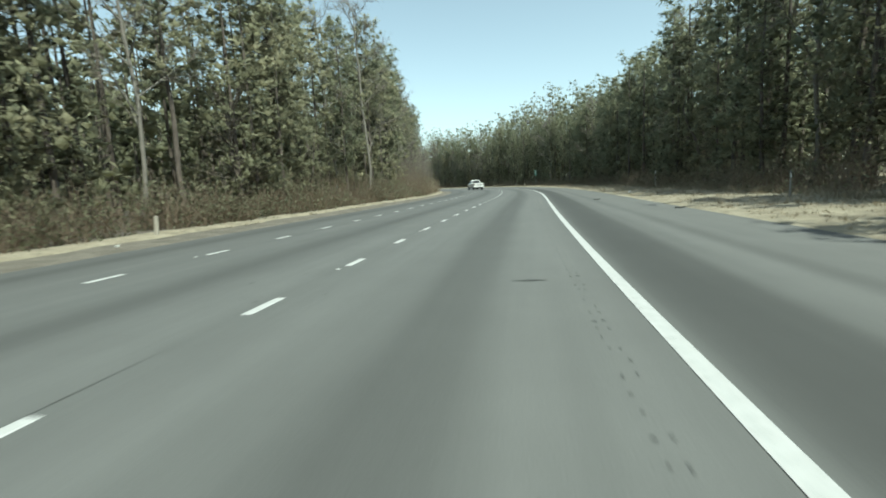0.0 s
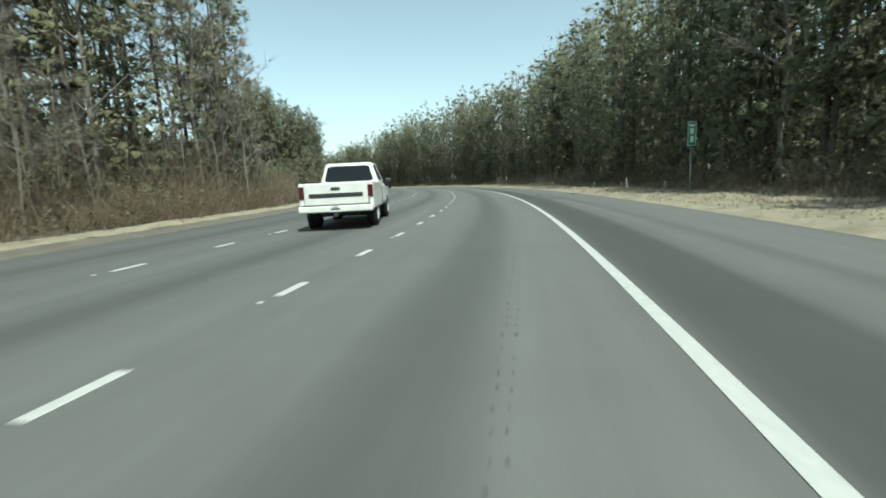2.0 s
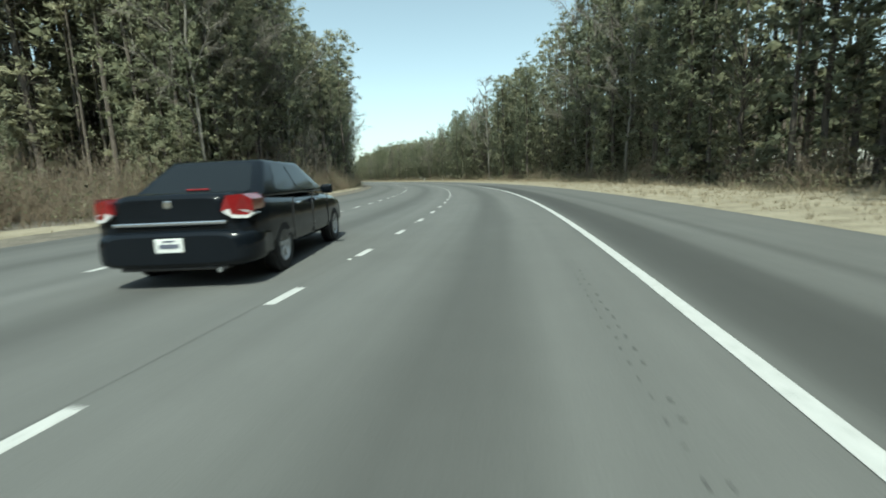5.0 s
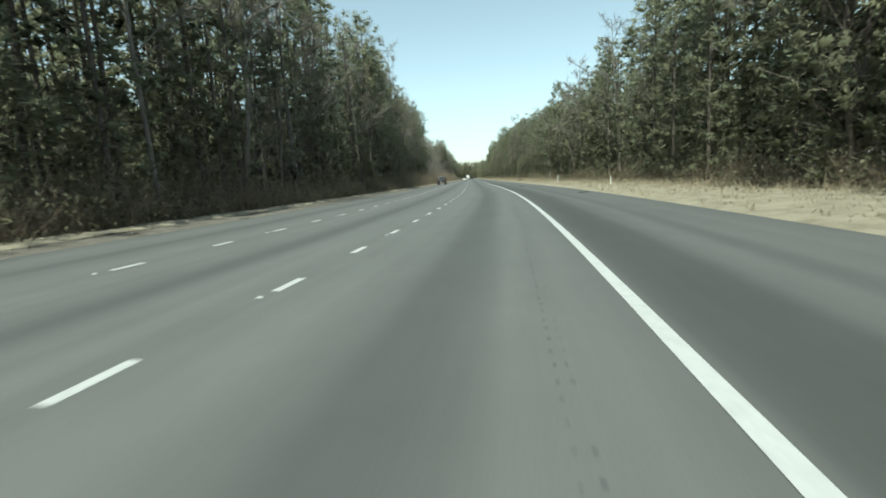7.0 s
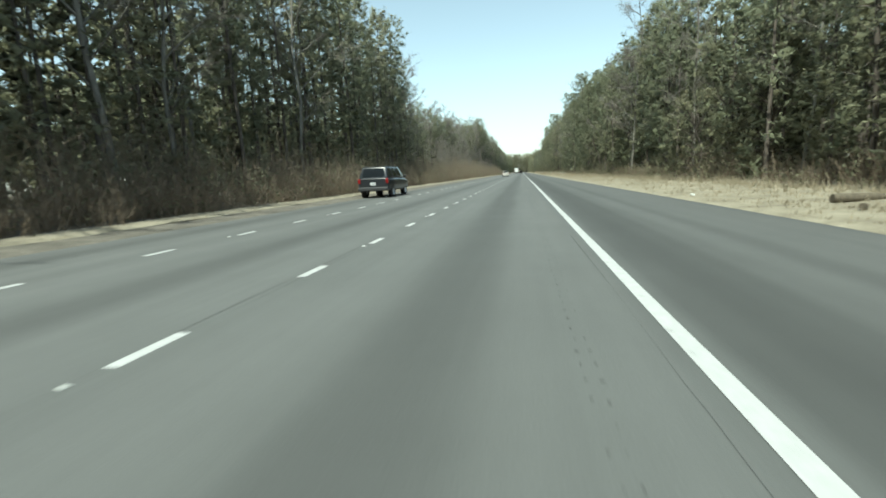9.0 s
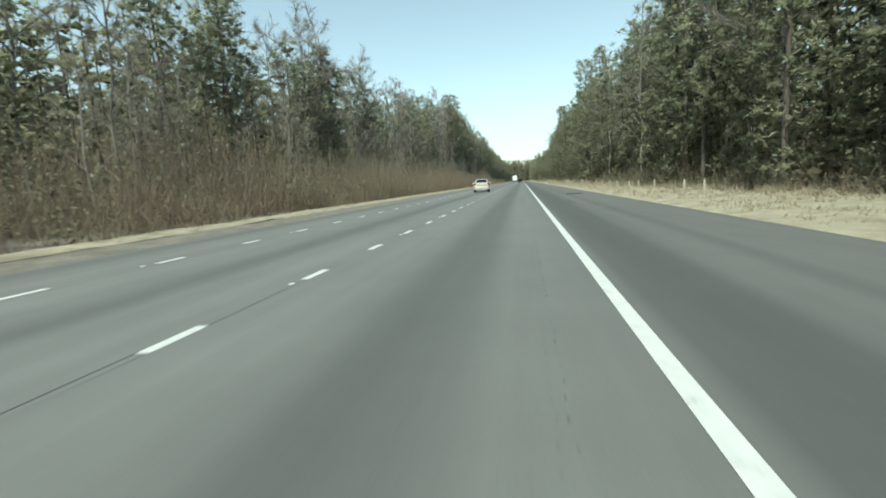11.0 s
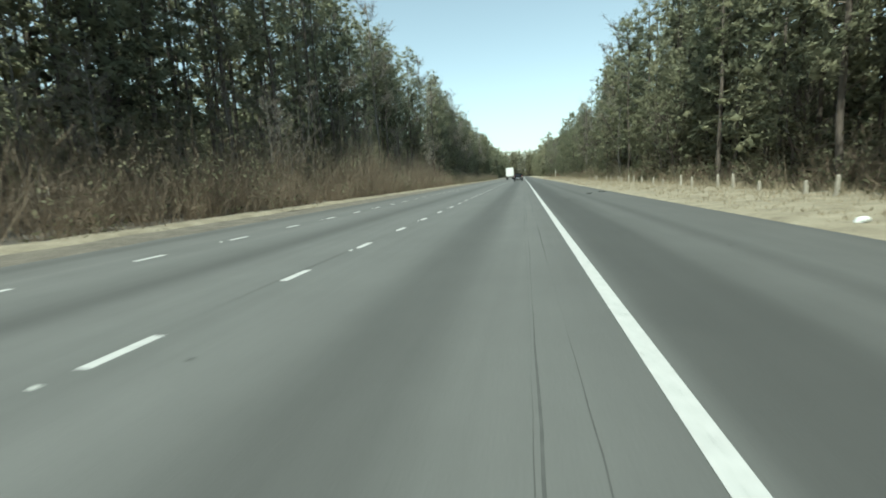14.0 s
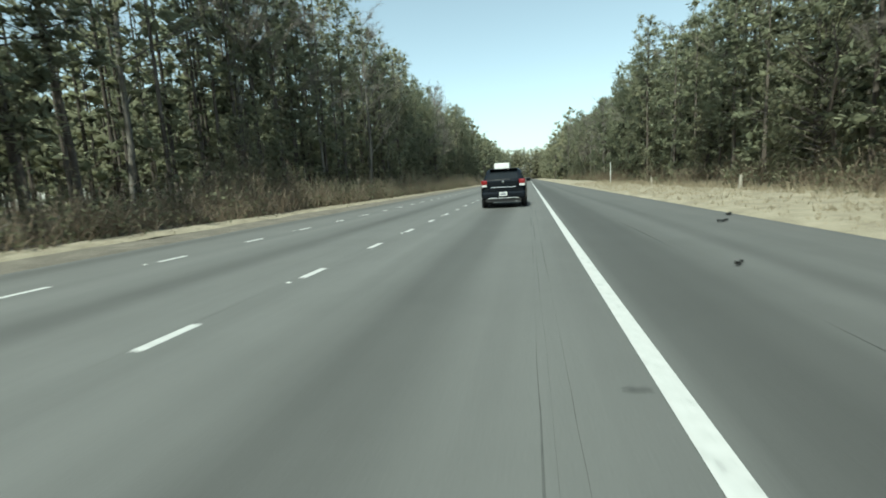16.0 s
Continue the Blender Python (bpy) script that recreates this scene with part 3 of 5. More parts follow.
# ---- undergrowth and woods, which nobody could count
def undergrowth(s0, s1, o_near, depth, high, leafy, per_metre, seed, words):
    r = np.random.default_rng(seed)
    tw, lf = Parts(), Parts()
    sign = 1 if o_near > 0 else -1
    for _ in range(int((s1 - s0) * per_metre)):
        s, q = r.uniform(s0, s1), r.random() ** 1.2
        o = o_near + sign * q * depth + (float(left_shift(s)) if sign < 0 else 0.0)
        x, y = road_xy(s, o)
        lump = 0.75 + 0.5 * noise.noise(Vector((s * 0.13, o * 0.3, 4.0)))
        hh = high * lump * r.uniform(0.4, 1.05) * (0.45 + 0.55 * min(1, q * 2.2))
        p = np.array([float(x), float(y), 0.0])
        n = 20
        base = p + np.column_stack([r.normal(0, 0.3, n), r.normal(0, 0.3, n), np.full(n, -0.05)])
        tip = base + np.column_stack([r.normal(0, 0.2 * hh, n), r.normal(0, 0.2 * hh, n), hh * r.uniform(0.5, 1.0, n)])
        tw.add(*slivers(base, tip, r.uniform(0.014, 0.03, n), r))
        n2 = 50
        f = r.uniform(0.2, 1.0, (n2, 1))
        k = r.integers(0, n, n2)
        b2 = base[k] + (tip[k] - base[k]) * f
        tw.add(*slivers(b2, b2 + unit(tip[k] - base[k] + r.normal(0, 0.8, (n2, 3)) * hh * 0.5) * r.uniform(0.25, 0.75, (n2, 1)), r.uniform(0.012, 0.028, n2), r))
        if r.random() < leafy * (0.4 + 1.2 * (noise.noise(Vector((s * 0.08, o * 0.2, 9.0))) + 0.5)):
            n3 = 80
            ctr = p + np.column_stack([r.normal(0, 0.5, n3), r.normal(0, 0.5, n3), hh * r.uniform(0.02, 0.85, n3)])
            lf.add(*cards(r, ctr, r.normal(size=(n3, 3)), r.uniform(0.09, 0.2, n3), r.uniform(0.05, 0.1, n3)),
                   soft=unit(ctr - p - np.array([0, 0, hh * 0.3])) + r.normal(0, 0.25, (n3, 3)))
    root = tagged(new("undergrowth"), words, "undergrowth", kind="stuff")
    new("stems", tw.mesh("stems", BROWN)).parent = root
    if lf.v:
        new("leaves", lf.mesh("leaves", OLIVE)).parent = root


for i, (s0, s1, e, brush, deep, table) in enumerate(FOREST_LEFT):
    dense = deep < 3
    undergrowth(s0, s1, -10.0, deep, brush, 1.2 if dense else 0.3, 4.2 + (0.8 if dense else 1.15) * deep, 100 + i,
                "dark evergreen shrubs along the dirt verge" if dense else "tangled brown winter brush along the dirt verge")
for i in range(7):
    undergrowth(-25 + i * 108, -25 + (i + 1) * 108, 12.3, 3.0, 3.4, 0.95, 3.6, 200 + i, "dark olive shrubs under the pine edge")


def woods(s_a, s_b, o_a, o_b, count, h, seed, words, low=0.06, size=(0.22, 0.46), blades=(24, 10), wide=2.6, heart=0.62, core=0.46):
    """A stand of trees, joined: stems, and full crowns of clumped blades. h: a height, or a function of s and o."""
    r = np.random.default_rng(seed)
    st, cr = Parts(), Parts()
    for _ in range(count):
        s, o = r.uniform(s_a, s_b), r.uniform(o_a, o_b)
        x, y = road_xy(s, o)
        hh = (h(s, o) if callable(h) else h) * r.uniform(0.78, 1.06)
        p = np.array([float(x), float(y), 0.0])
        st.add(*tube([p, p + [0, 0, hh * 0.9]], [0.14, 0.03], 4))
        m, c = blades
        rel = (np.arange(m) + r.random(m)) / m
        q = low + (0.98 - low) * rel
        rad = wide * np.sin(np.pi * (0.22 + 0.66 * rel)) ** 0.7 * r.uniform(0.3, 1.05, m)
        a = r.uniform(0, 2 * np.pi, m)
        hub = p + np.column_stack([np.cos(a) * rad, np.sin(a) * rad, q * hh])
        lean = unit(np.column_stack([np.cos(a), np.sin(a), 0.25 + 0.9 * rel]))
        clumps(r, cr, hub, lean, heart * r.uniform(0.7, 1.3, m), 0.72, c, size, (size[0] * 0.26, size[1] * 0.26), core)
    root = tagged(new("woods"), words, "woods", kind="stuff")
    new("stems", st.mesh("stems", BARK)).parent = root
    new("crowns", cr.mesh("crowns", NEEDLES)).parent = root


WOODS_WORDS = "dense pine woods standing behind the forest edge"
EDGE_WORDS = "crowded pines and evergreens along the forest edge"
FINE = dict(size=(0.24, 0.5), blades=(70, 22), wide=2.1, heart=0.42)
for i in range(5):
    woods(-40 + i * 154, 114 + i * 154, 13.9, 16.8, 96, lambda s, o: right_height(s) * 0.92, 380 + i, EDGE_WORDS, 0.04, **FINE)
    woods(-40 + i * 154, 114 + i * 154, 16.4, 26, 220, lambda s, o: right_height(s) + back_rise(s) * min(1.0, (o - 14.5) / 8), 300 + i, WOODS_WORDS, 0.06, (0.36, 0.7), (28, 12), 2.6, 0.62)
for i, (s0, s1, e, brush, deep, table) in enumerate(FOREST_LEFT):
    if i != 2:
        woods(s0, s1, e - 3.6, e - 0.6, int((s1 - s0) * (0.22 if i == 7 else 0.66)), lambda s, o: left_height(s) * 0.92, 390 + i, EDGE_WORDS, 0.25 if i == 7 else 0.05, **FINE)
    woods(s0, s1, e - 14, e - 3.2, int((s1 - s0) * (0.6 if i == 7 else 1.15)), lambda s, o: left_height(s), 320 + i, WOODS_WORDS, 0.3 if i == 7 else 0.1, (0.36, 0.7), (28, 12), 2.6, 0.62)
woods(216, 244, -38, -14, 90, lambda s, o: float(np.interp(-o, [12, 20, 30, 38, 43], [19, 25, 29, 28, 23])), 340, WOODS_WORDS, 0.15, (0.36, 0.7), (28, 12), 2.6, 0.62)
woods(-60, 740, 26, 44, 560, lambda s, o: right_height(s) + back_rise(s), 345, WOODS_WORDS, 0.02, (0.55, 1.1), (20, 5), 3.0, 0.8, 0.6)
woods(-60, 106, -46, -25, 130, 17, 346, WOODS_WORDS, 0.02, (0.55, 1.1), (18, 5), 3.1, 0.85, 0.6)
woods(217, 740, -48, -26, 620, lambda s, o: left_height(s) - 1.0, 347, WOODS_WORDS, 0.02, (0.55, 1.1), (18, 5), 3.1, 0.85, 0.6)
woods(106, 217, -66, -57, 90, 14, 348, WOODS_WORDS, 0.02, (0.4, 0.9), (22, 7), 3.0, 0.7)
DEEP_WORDS = "unbroken pine forest stretching away from the highway"
for k, (s0, s1, a, b, n) in enumerate(((-160, 1080, 42, 105, 1750), (-160, 1080, 105, 210, 1750), (-160, 112, -105, -44, 420), (235, 1080, -105, -46, 1250),
                                       (112, 235, -105, -65, 150), (-160, 1080, -210, -105, 1750))):
    if k == 4:   # seen across the clearing
        woods(s0, s1, a, b, n, 16, 350 + k, DEEP_WORDS, 0.1, (0.6, 1.2), (18, 9), 3.0, 0.9, 0.6)
    else:
        woods(s0, s1, a, b, n, 17, 350 + k, DEEP_WORDS, 0.45, (1.2, 2.4), (5, 3), 3.6, 2.6, 0.8)
FAR_WORDS = "distant pine woods lining the straight highway"
woods(720, 1010, 12.8, 22, 330, 18, 341, FAR_WORDS, 0.04, (0.7, 1.4), (18, 9), 2.9, 0.85, 0.7)
woods(720, 1010, -22, -11.5, 330, 19, 342, FAR_WORDS, 0.04, (0.7, 1.4), (18, 9), 2.9, 0.85, 0.7)
woods(1005, 1040, -36, 40, 300, 27, 343, "woods closing the view at the far end of the highway", 0.04, (0.7, 1.5), (18, 9), 3.0, 1.0, 0.7)
woods(-110, -40, -30, 30, 120, 16, 344, "woods closing the road behind the start", 0.04, (0.7, 1.5), (18, 9), 3.0, 1.0, 0.7)


# ---- vehicles
def part(name, mesh, material_, parent, label="", m=None):
    """One mesh (a bmesh or mesh data) as a part of a thing or of a part."""
    if isinstance(mesh, bmesh.types.BMesh):
        me = bpy.data.meshes.new(name)
        mesh.to_mesh(me)
        mesh.free()
    else:
        me = mesh
    if not me.materials:
        me.materials.append(material_)
    ob = new(name, me)
    ob.parent = parent
    if m is not None:
        ob.matrix_basis = m
    if label:
        ob["label"] = label
    return ob


def rounded_box(x0, x1, y0, y1, z0, z1, bevel=0.03, seg=2):
    bm = bmesh.new()
    bmesh.ops.create_cube(bm, size=1.0)
    for v in bm.verts:
        v.co = Vector(((x0 + x1) / 2 + v.co.x * (x1 - x0), (y0 + y1) / 2 + v.co.y * (y1 - y0), (z0 + z1) / 2 + v.co.z * (z1 - z0)))
    if bevel:
        bmesh.ops.bevel(bm, geom=bm.edges[:], offset=bevel, segments=seg, affect="EDGES", profile=0.5)
    return bm


def frustum(base, top, z0, z1, bevel=0.05):
    """base, top: (y rear, y front, half width)."""
    bm = bmesh.new()
    lo = [bm.verts.new((sx * base[2], base[k], z0)) for sx, k in ((-1, 0), (1, 0), (1, 1), (-1, 1))]
    hi = [bm.verts.new((sx * top[2], top[k], z1)) for sx, k in ((-1, 0), (1, 0), (1, 1), (-1, 1))]
    bm.faces.new(hi)
    bm.faces.new(lo[::-1])
    for i in range(4):
        j = (i + 1) % 4
        bm.faces.new((lo[i], lo[j], hi[j], hi[i]))
    bmesh.ops.bevel(bm, geom=bm.edges[:], offset=bevel, segments=3, affect="EDGES", profile=0.5)
    bmesh.ops.recalc_face_normals(bm, faces=bm.faces[:])
    for f in bm.faces:
        f.smooth = True
    return bm


def cabin_quad(base, top, z0, z1, face):
    p = {"rear": [(-base[2], base[0], z0), (base[2], base[0], z0), (top[2], top[0], z1), (-top[2], top[0], z1)],
         "front": [(base[2], base[1], z0), (-base[2], base[1], z0), (-top[2], top[1], z1), (top[2], top[1], z1)],
         "right": [(base[2], base[0], z0), (base[2], base[1], z0), (top[2], top[1], z1), (top[2], top[0], z1)],
         "left": [(-base[2], base[1], z0), (-base[2], base[0], z0), (-top[2], top[0], z1), (-top[2], top[1], z1)]}[face]
    return [Vector(q) for q in p]


def pane(quad, u0, u1, v0, v1, proud=0.006, thick=0.012):
    """A pane on a cabin face, between the fractions u0..u1 across and v0..v1 up; it follows the face and stands a little proud."""
    a, b, c, d = quad
    n = (b - a).cross(d - a).normalized()

    def at(u, v):
        return a.lerp(b, u).lerp(d.lerp(c, u), v)
    bm = bmesh.new()
    rim = []
    r = 0.06
    for (u, v) in ((u0 + r, v0), (u1 - r, v0), (u1, v0 + r), (u1, v1 - r), (u1 - r, v1), (u0 + r, v1), (u0, v1 - r), (u0, v0 + r)):
        rim.append(at(u, v))
    front = [bm.verts.new(p + n * proud) for p in rim]
    back = [bm.verts.new(p - n * thick) for p in rim]
    bm.faces.new(front)
    bm.faces.new(back[::-1])
    for i in range(8):
        j = (i + 1) % 8
        bm.faces.new((back[i], back[j], front[j], front[i]))
    return bm


def hull(sections, power=5.0, n=28):
    """Lofted body: sections of (y, half width, z low, z high), each a rounded rectangle."""
    bm = bmesh.new()
    rings = []
    for y, w, z0, z1 in sections:
        ring = []
        for k in range(n):
            a = 2 * math.pi * (k + 0.5) / n
            c, s = math.cos(a), math.sin(a)
            x = w * math.copysign(abs(c) ** (2 / power), c)
            z = (z0 + z1) / 2 + (z1 - z0) / 2 * math.copysign(abs(s) ** (2 / power), s)
            x *= 1.0 - 0.05 * max(0.0, (z - z0) / (z1 - z0) - 0.55)
            ring.append(bm.verts.new((x, y, z)))
        rings.append(ring)
    for r0, r1 in zip(rings, rings[1:]):
        for k in range(n):
            j = (k + 1) % n
            bm.faces.new((r0[k], r0[j], r1[j], r1[k]))
    bm.faces.new(rings[0])
    bm.faces.new(rings[-1][::-1])
    bmesh.ops.recalc_face_normals(bm, faces=bm.faces[:])
    for f in bm.faces:
        f.smooth = len(f.verts) == 4
    return bm


def lathe(profile, n=28, caps=True):
    """Turned about the x axis; profile of (x, radius)."""
    bm = bmesh.new()
    rings = []
    for x, r in profile:
        rings.append([bm.verts.new((x, r * math.cos(2 * math.pi * k / n), r * math.sin(2 * math.pi * k / n))) for k in range(n)])
    for r0, r1 in zip(rings, rings[1:]):
        for k in range(n):
            j = (k + 1) % n
            bm.faces.new((r0[k], r0[j], r1[j], r1[k]))
    if caps:
        bm.faces.new(rings[0])
        bm.faces.new(rings[-1])
    bmesh.ops.recalc_face_normals(bm, faces=bm.faces[:])
    return bm


RUBBER = plain("rubber", (0.022, 0.022, 0.023), 0.85, wear=0.25, scale=14)
ALLOY = plain("alloy", (0.6, 0.61, 0.62), 0.35, 0.4, 0.15, 12)
CHROME = plain("chrome", (0.75, 0.76, 0.77), 0.12, 1.0, 0.05, 6)
DARK_PLASTIC = plain("dark_plastic", (0.03, 0.03, 0.032), 0.6, wear=0.2, scale=9)
TINTED = plain("tinted_glass", (0.012, 0.015, 0.018), 0.08, wear=0.1, scale=2, gloss=0.25)
RED_LAMP = plain("red_lamp", (0.2, 0.012, 0.014), 0.15, wear=0.15, scale=18, coat=0.6)
CLEAR_LAMP = plain("clear_lamp", (0.62, 0.62, 0.62), 0.15, wear=0.12, scale=18, coat=0.6)
PLATE = plain("plate", (0.70, 0.71, 0.70), 0.5, wear=0.1, scale=10)
PLATE_BAR = plain("plate_bar", (0.10, 0.11, 0.15), 0.6)
DARK_LAMP = plain("dark_red_lamp", (0.07, 0.012, 0.014), 0.2, wear=0.15, scale=18, coat=0.5)
BLACK_PAINT = plain("black_paint", (0.005, 0.007, 0.010), 0.16, wear=0.15, scale=2, gloss=0.3)
WHITE_PAINT = plain("white_paint", (0.74, 0.75, 0.73), 0.35, wear=0.1, scale=2.5, coat=0.4)
CHAMPAGNE = plain("champagne_paint", (0.52, 0.49, 0.44), 0.32, 0.35, 0.1, 2.5, coat=0.5)
DARK_BLUE = plain("dark_paint", (0.018, 0.02, 0.024), 0.35, wear=0.2, scale=2.5, coat=0.5)


def wheel(parent, x, y, radius, width, rim_mat=None):
    side = 1 if x > 0 else -1
    root = new("wheel")
    root.parent, root.matrix_basis = parent, pose(x, y, radius, 0, 0, 0 if side > 0 else 180)
    h = width / 2
    part("tyre", lathe([(-h, radius * 0.62), (-h, radius * 0.93), (-h * 0.7, radius), (h * 0.7, radius), (h, radius * 0.93), (h, radius * 0.64), (h * 0.6, radius * 0.6)], caps=False), RUBBER, root)
    bm = lathe([(-h * 0.5, radius * 0.6), (h * 0.9, radius * 0.66), (h * 0.98, radius * 0.6), (h * 0.55, radius * 0.52), (h * 0.5, radius * 0.1)], 20)
    part("rim", bm, rim_mat or ALLOY, root)
    bm = bmesh.new()
    for k in range(5):
        a = 2 * math.pi * k / 5
        sp = rounded_box(h * 0.5, h * 0.85, -radius * 0.07, radius * 0.07, radius * 0.08, radius * 0.6, 0.008, 1)
        me = bpy.data.meshes.new("spoke")
        bmesh.ops.rotate(sp, verts=sp.verts[:], cent=(0, 0, 0), matrix=Matrix.Rotation(a, 3, "X"))
        sp.to_mesh(me)
        sp.free()
        bm.from_mesh(me)
        bpy.data.meshes.remove(me)
    part("spokes", bm, rim_mat or ALLOY, root)
    # dark wheel arch
    arch = lathe([(-0.06, radius * 1.14), (0.012, radius * 1.14), (0.012, radius * 1.02), (-0.06, radius * 1.02)], 24, caps=False)
    ob = part("wheel_arch", arch, DARK_PLASTIC, parent)
    ob.matrix_basis = pose(x + side * (h - 0.045), y, radius + 0.02)


def number_plate(parent, y, z):
    p = part("number_plate", rounded_box(-0.155, 0.155, y - 0.012, y, z - 0.078, z + 0.078, 0.006, 1), PLATE, parent, "white plate with dark unreadable bars")
    part("plate_bar", rounded_box(-0.11, 0.11, y - 0.016, y - 0.011, z - 0.03, z + 0.02, 0.002, 1), PLATE_BAR, p)
    part("plate_bar", rounded_box(-0.06, 0.06, y - 0.016, y - 0.011, z + 0.04, z + 0.06, 0.002, 1), PLATE_BAR, p)


def mirrors(parent, x, y, z, mat):
    for side in (-1, 1):
        bm = rounded_box(side * x - 0.10, side * x + 0.10, y - 0.05, y + 0.08, z - 0.07, z + 0.08, 0.04, 2)
        part("mirror", bm, mat, parent)


def lamp_prism(points, side, y0, y1, wrap):
    """A lamp of that outline on a rear corner; its outer part wraps forward round the flank."""
    bm = bmesh.new()
    near = [bm.verts.new((side * x, y0 + wrap * max(0.0, x - 0.66) ** 1.5, z)) for x, z in points]
    far = [bm.verts.new((side * x * 0.97, y1, z)) for x, z in points]
    bm.faces.new(near)
    bm.faces.new(far[::-1])
    n = len(points)
    for k in range(n):
        j = (k + 1) % n
        bm.faces.new((near[k], near[j], far[j], far[k]))
    bmesh.ops.recalc_face_normals(bm, faces=bm.faces[:])
    return bm


def sedan(m, paint, label, lamp_style):
    """Four-door saloon; its origin is on the ground between the rear tyres."""
    car = tagged(new("sedan"), label, "car", "vehicles on the highway")
    car.matrix_basis = m
    secs = [(-0.98, 0.70, 0.42, 0.92), (-0.94, 0.82, 0.33, 1.0), (-0.78, 0.875, 0.27, 1.045), (-0.3, 0.892, 0.25, 1.04), (0.8, 0.895, 0.22, 0.99),
            (2.2, 0.895, 0.22, 0.97), (2.9, 0.885, 0.24, 0.93), (3.4, 0.86, 0.27, 0.84), (3.68, 0.78, 0.30, 0.76), (3.78, 0.62, 0.36, 0.66)]
    part("body", hull(secs), paint, car)
    base, top, z0, z1 = (-0.5, 2.5, 0.83), (0.2, 1.6, 0.6), 0.96, 1.46
    part("cabin", frustum(base, top, z0, z1, 0.07), paint, car)
    part("rear_window", pane(cabin_quad(base, top, z0, z1, "rear"), 0.09, 0.91, 0.14, 0.9), TINTED, car, "tinted rear window")
    part("windscreen", pane(cabin_quad(base, top, z0, z1, "front"), 0.07, 0.93, 0.1, 0.92), TINTED, car)
    for face, flip in (("right", False), ("left", True)):
        q = cabin_quad(base, top, z0, z1, face)
        for u0, u1 in ((0.17, 0.47), (0.5, 0.84)):
            part("side_window", pane(q, 1 - u1 if flip else u0, 1 - u0 if flip else u1, 0.16, 0.88), TINTED, car)
    for side in (-1, 1):
        lamp = part("tail_light", lamp_prism([(0.585, 0.86), (0.70, 0.81), (0.83, 0.80), (0.885, 0.85), (0.88, 0.97), (0.80, 1.03), (0.655, 1.02)], side, -1.03, -0.5, 1.3),
                    RED_LAMP, car, "red tail light with a clear lower lens")
        part("reversing_lens", lamp_prism([(0.60, 0.845), (0.70, 0.775), (0.84, 0.765), (0.888, 0.81), (0.84, 0.855), (0.66, 0.875)], side, -1.036, -0.5, 1.3), CLEAR_LAMP, lamp)
        x0, x1 = sorted((side * 0.5, side * 0.78))
        part("headlight", rounded_box(x0, x1, 3.5, 3.72, 0.58, 0.72, 0.03, 2), CLEAR_LAMP, car)
        for y in (0.55, 1.55):
            x0, x1 = sorted((side * 0.87, side * 0.915))
            part("door_handle", rounded_box(x0, x1, y, y + 0.16, 0.83, 0.86, 0.01, 1), CHROME if lamp_style == "chrome" else paint, car)
        for y in (0.42, 1.38, 2.3):
            x0, x1 = sorted((side * 0.885, side * 0.898))
            part("door_seam", rounded_box(x0, x1, y, y + 0.012, 0.34, 0.94, 0.0), DARK_PLASTIC, car)
    part("rear_bumper", hull([(-1.06, 0.70, 0.30, 0.60), (-1.03, 0.80, 0.26, 0.64), (-0.92, 0.875, 0.23, 0.67), (-0.7, 0.9, 0.22, 0.68), (-0.42, 0.9, 0.22, 0.66)], 6.0), paint, car)
    part("bumper_valance", rounded_box(-0.6, 0.6, -1.02, -0.8, 0.215, 0.27, 0.02, 2), RUBBER, car)
    part("boot_lid", hull([(-1.0, 0.56, 0.70, 1.0), (-0.97, 0.6, 0.68, 1.045), (-0.8, 0.64, 0.68, 1.065), (-0.42, 0.66, 0.70, 1.06)], 7.0), paint, car)
    if lamp_style == "chrome":
        part("chrome_strip", rounded_box(-0.62, 0.62, -1.02, -0.99, 0.715, 0.755, 0.012, 2), CHROME, car, "bright chrome strip across the boot")
    else:
        part("boot_spoiler", rounded_box(-0.6, 0.6, -0.98, -0.8, 1.05, 1.085, 0.015, 2), paint, car)
    part("badge", rounded_box(-0.045, 0.045, -1.012, -0.995, 0.90, 0.985, 0.012, 2), CHROME, car)
    part("brake_light", rounded_box(-0.14, 0.14, -0.36, -0.30, 1.075, 1.10, 0.008, 1), RED_LAMP, car)
    number_plate(car, -1.06 if lamp_style == "chrome" else -1.0, 0.5 if lamp_style == "chrome" else 0.83)
    part("exhaust", lathe([(-0.04, 0.03), (0.04, 0.03)], 12), CHROME, car, m=pose(0.5, -0.98, 0.21, 0, 0, 90))
    for x in (-0.78, 0.78):
        for y in (0.0, 2.78):
            wheel(car, x, y, 0.325, 0.22)
    mirrors(car, 0.96, 2.05, 1.0, paint)
    return car


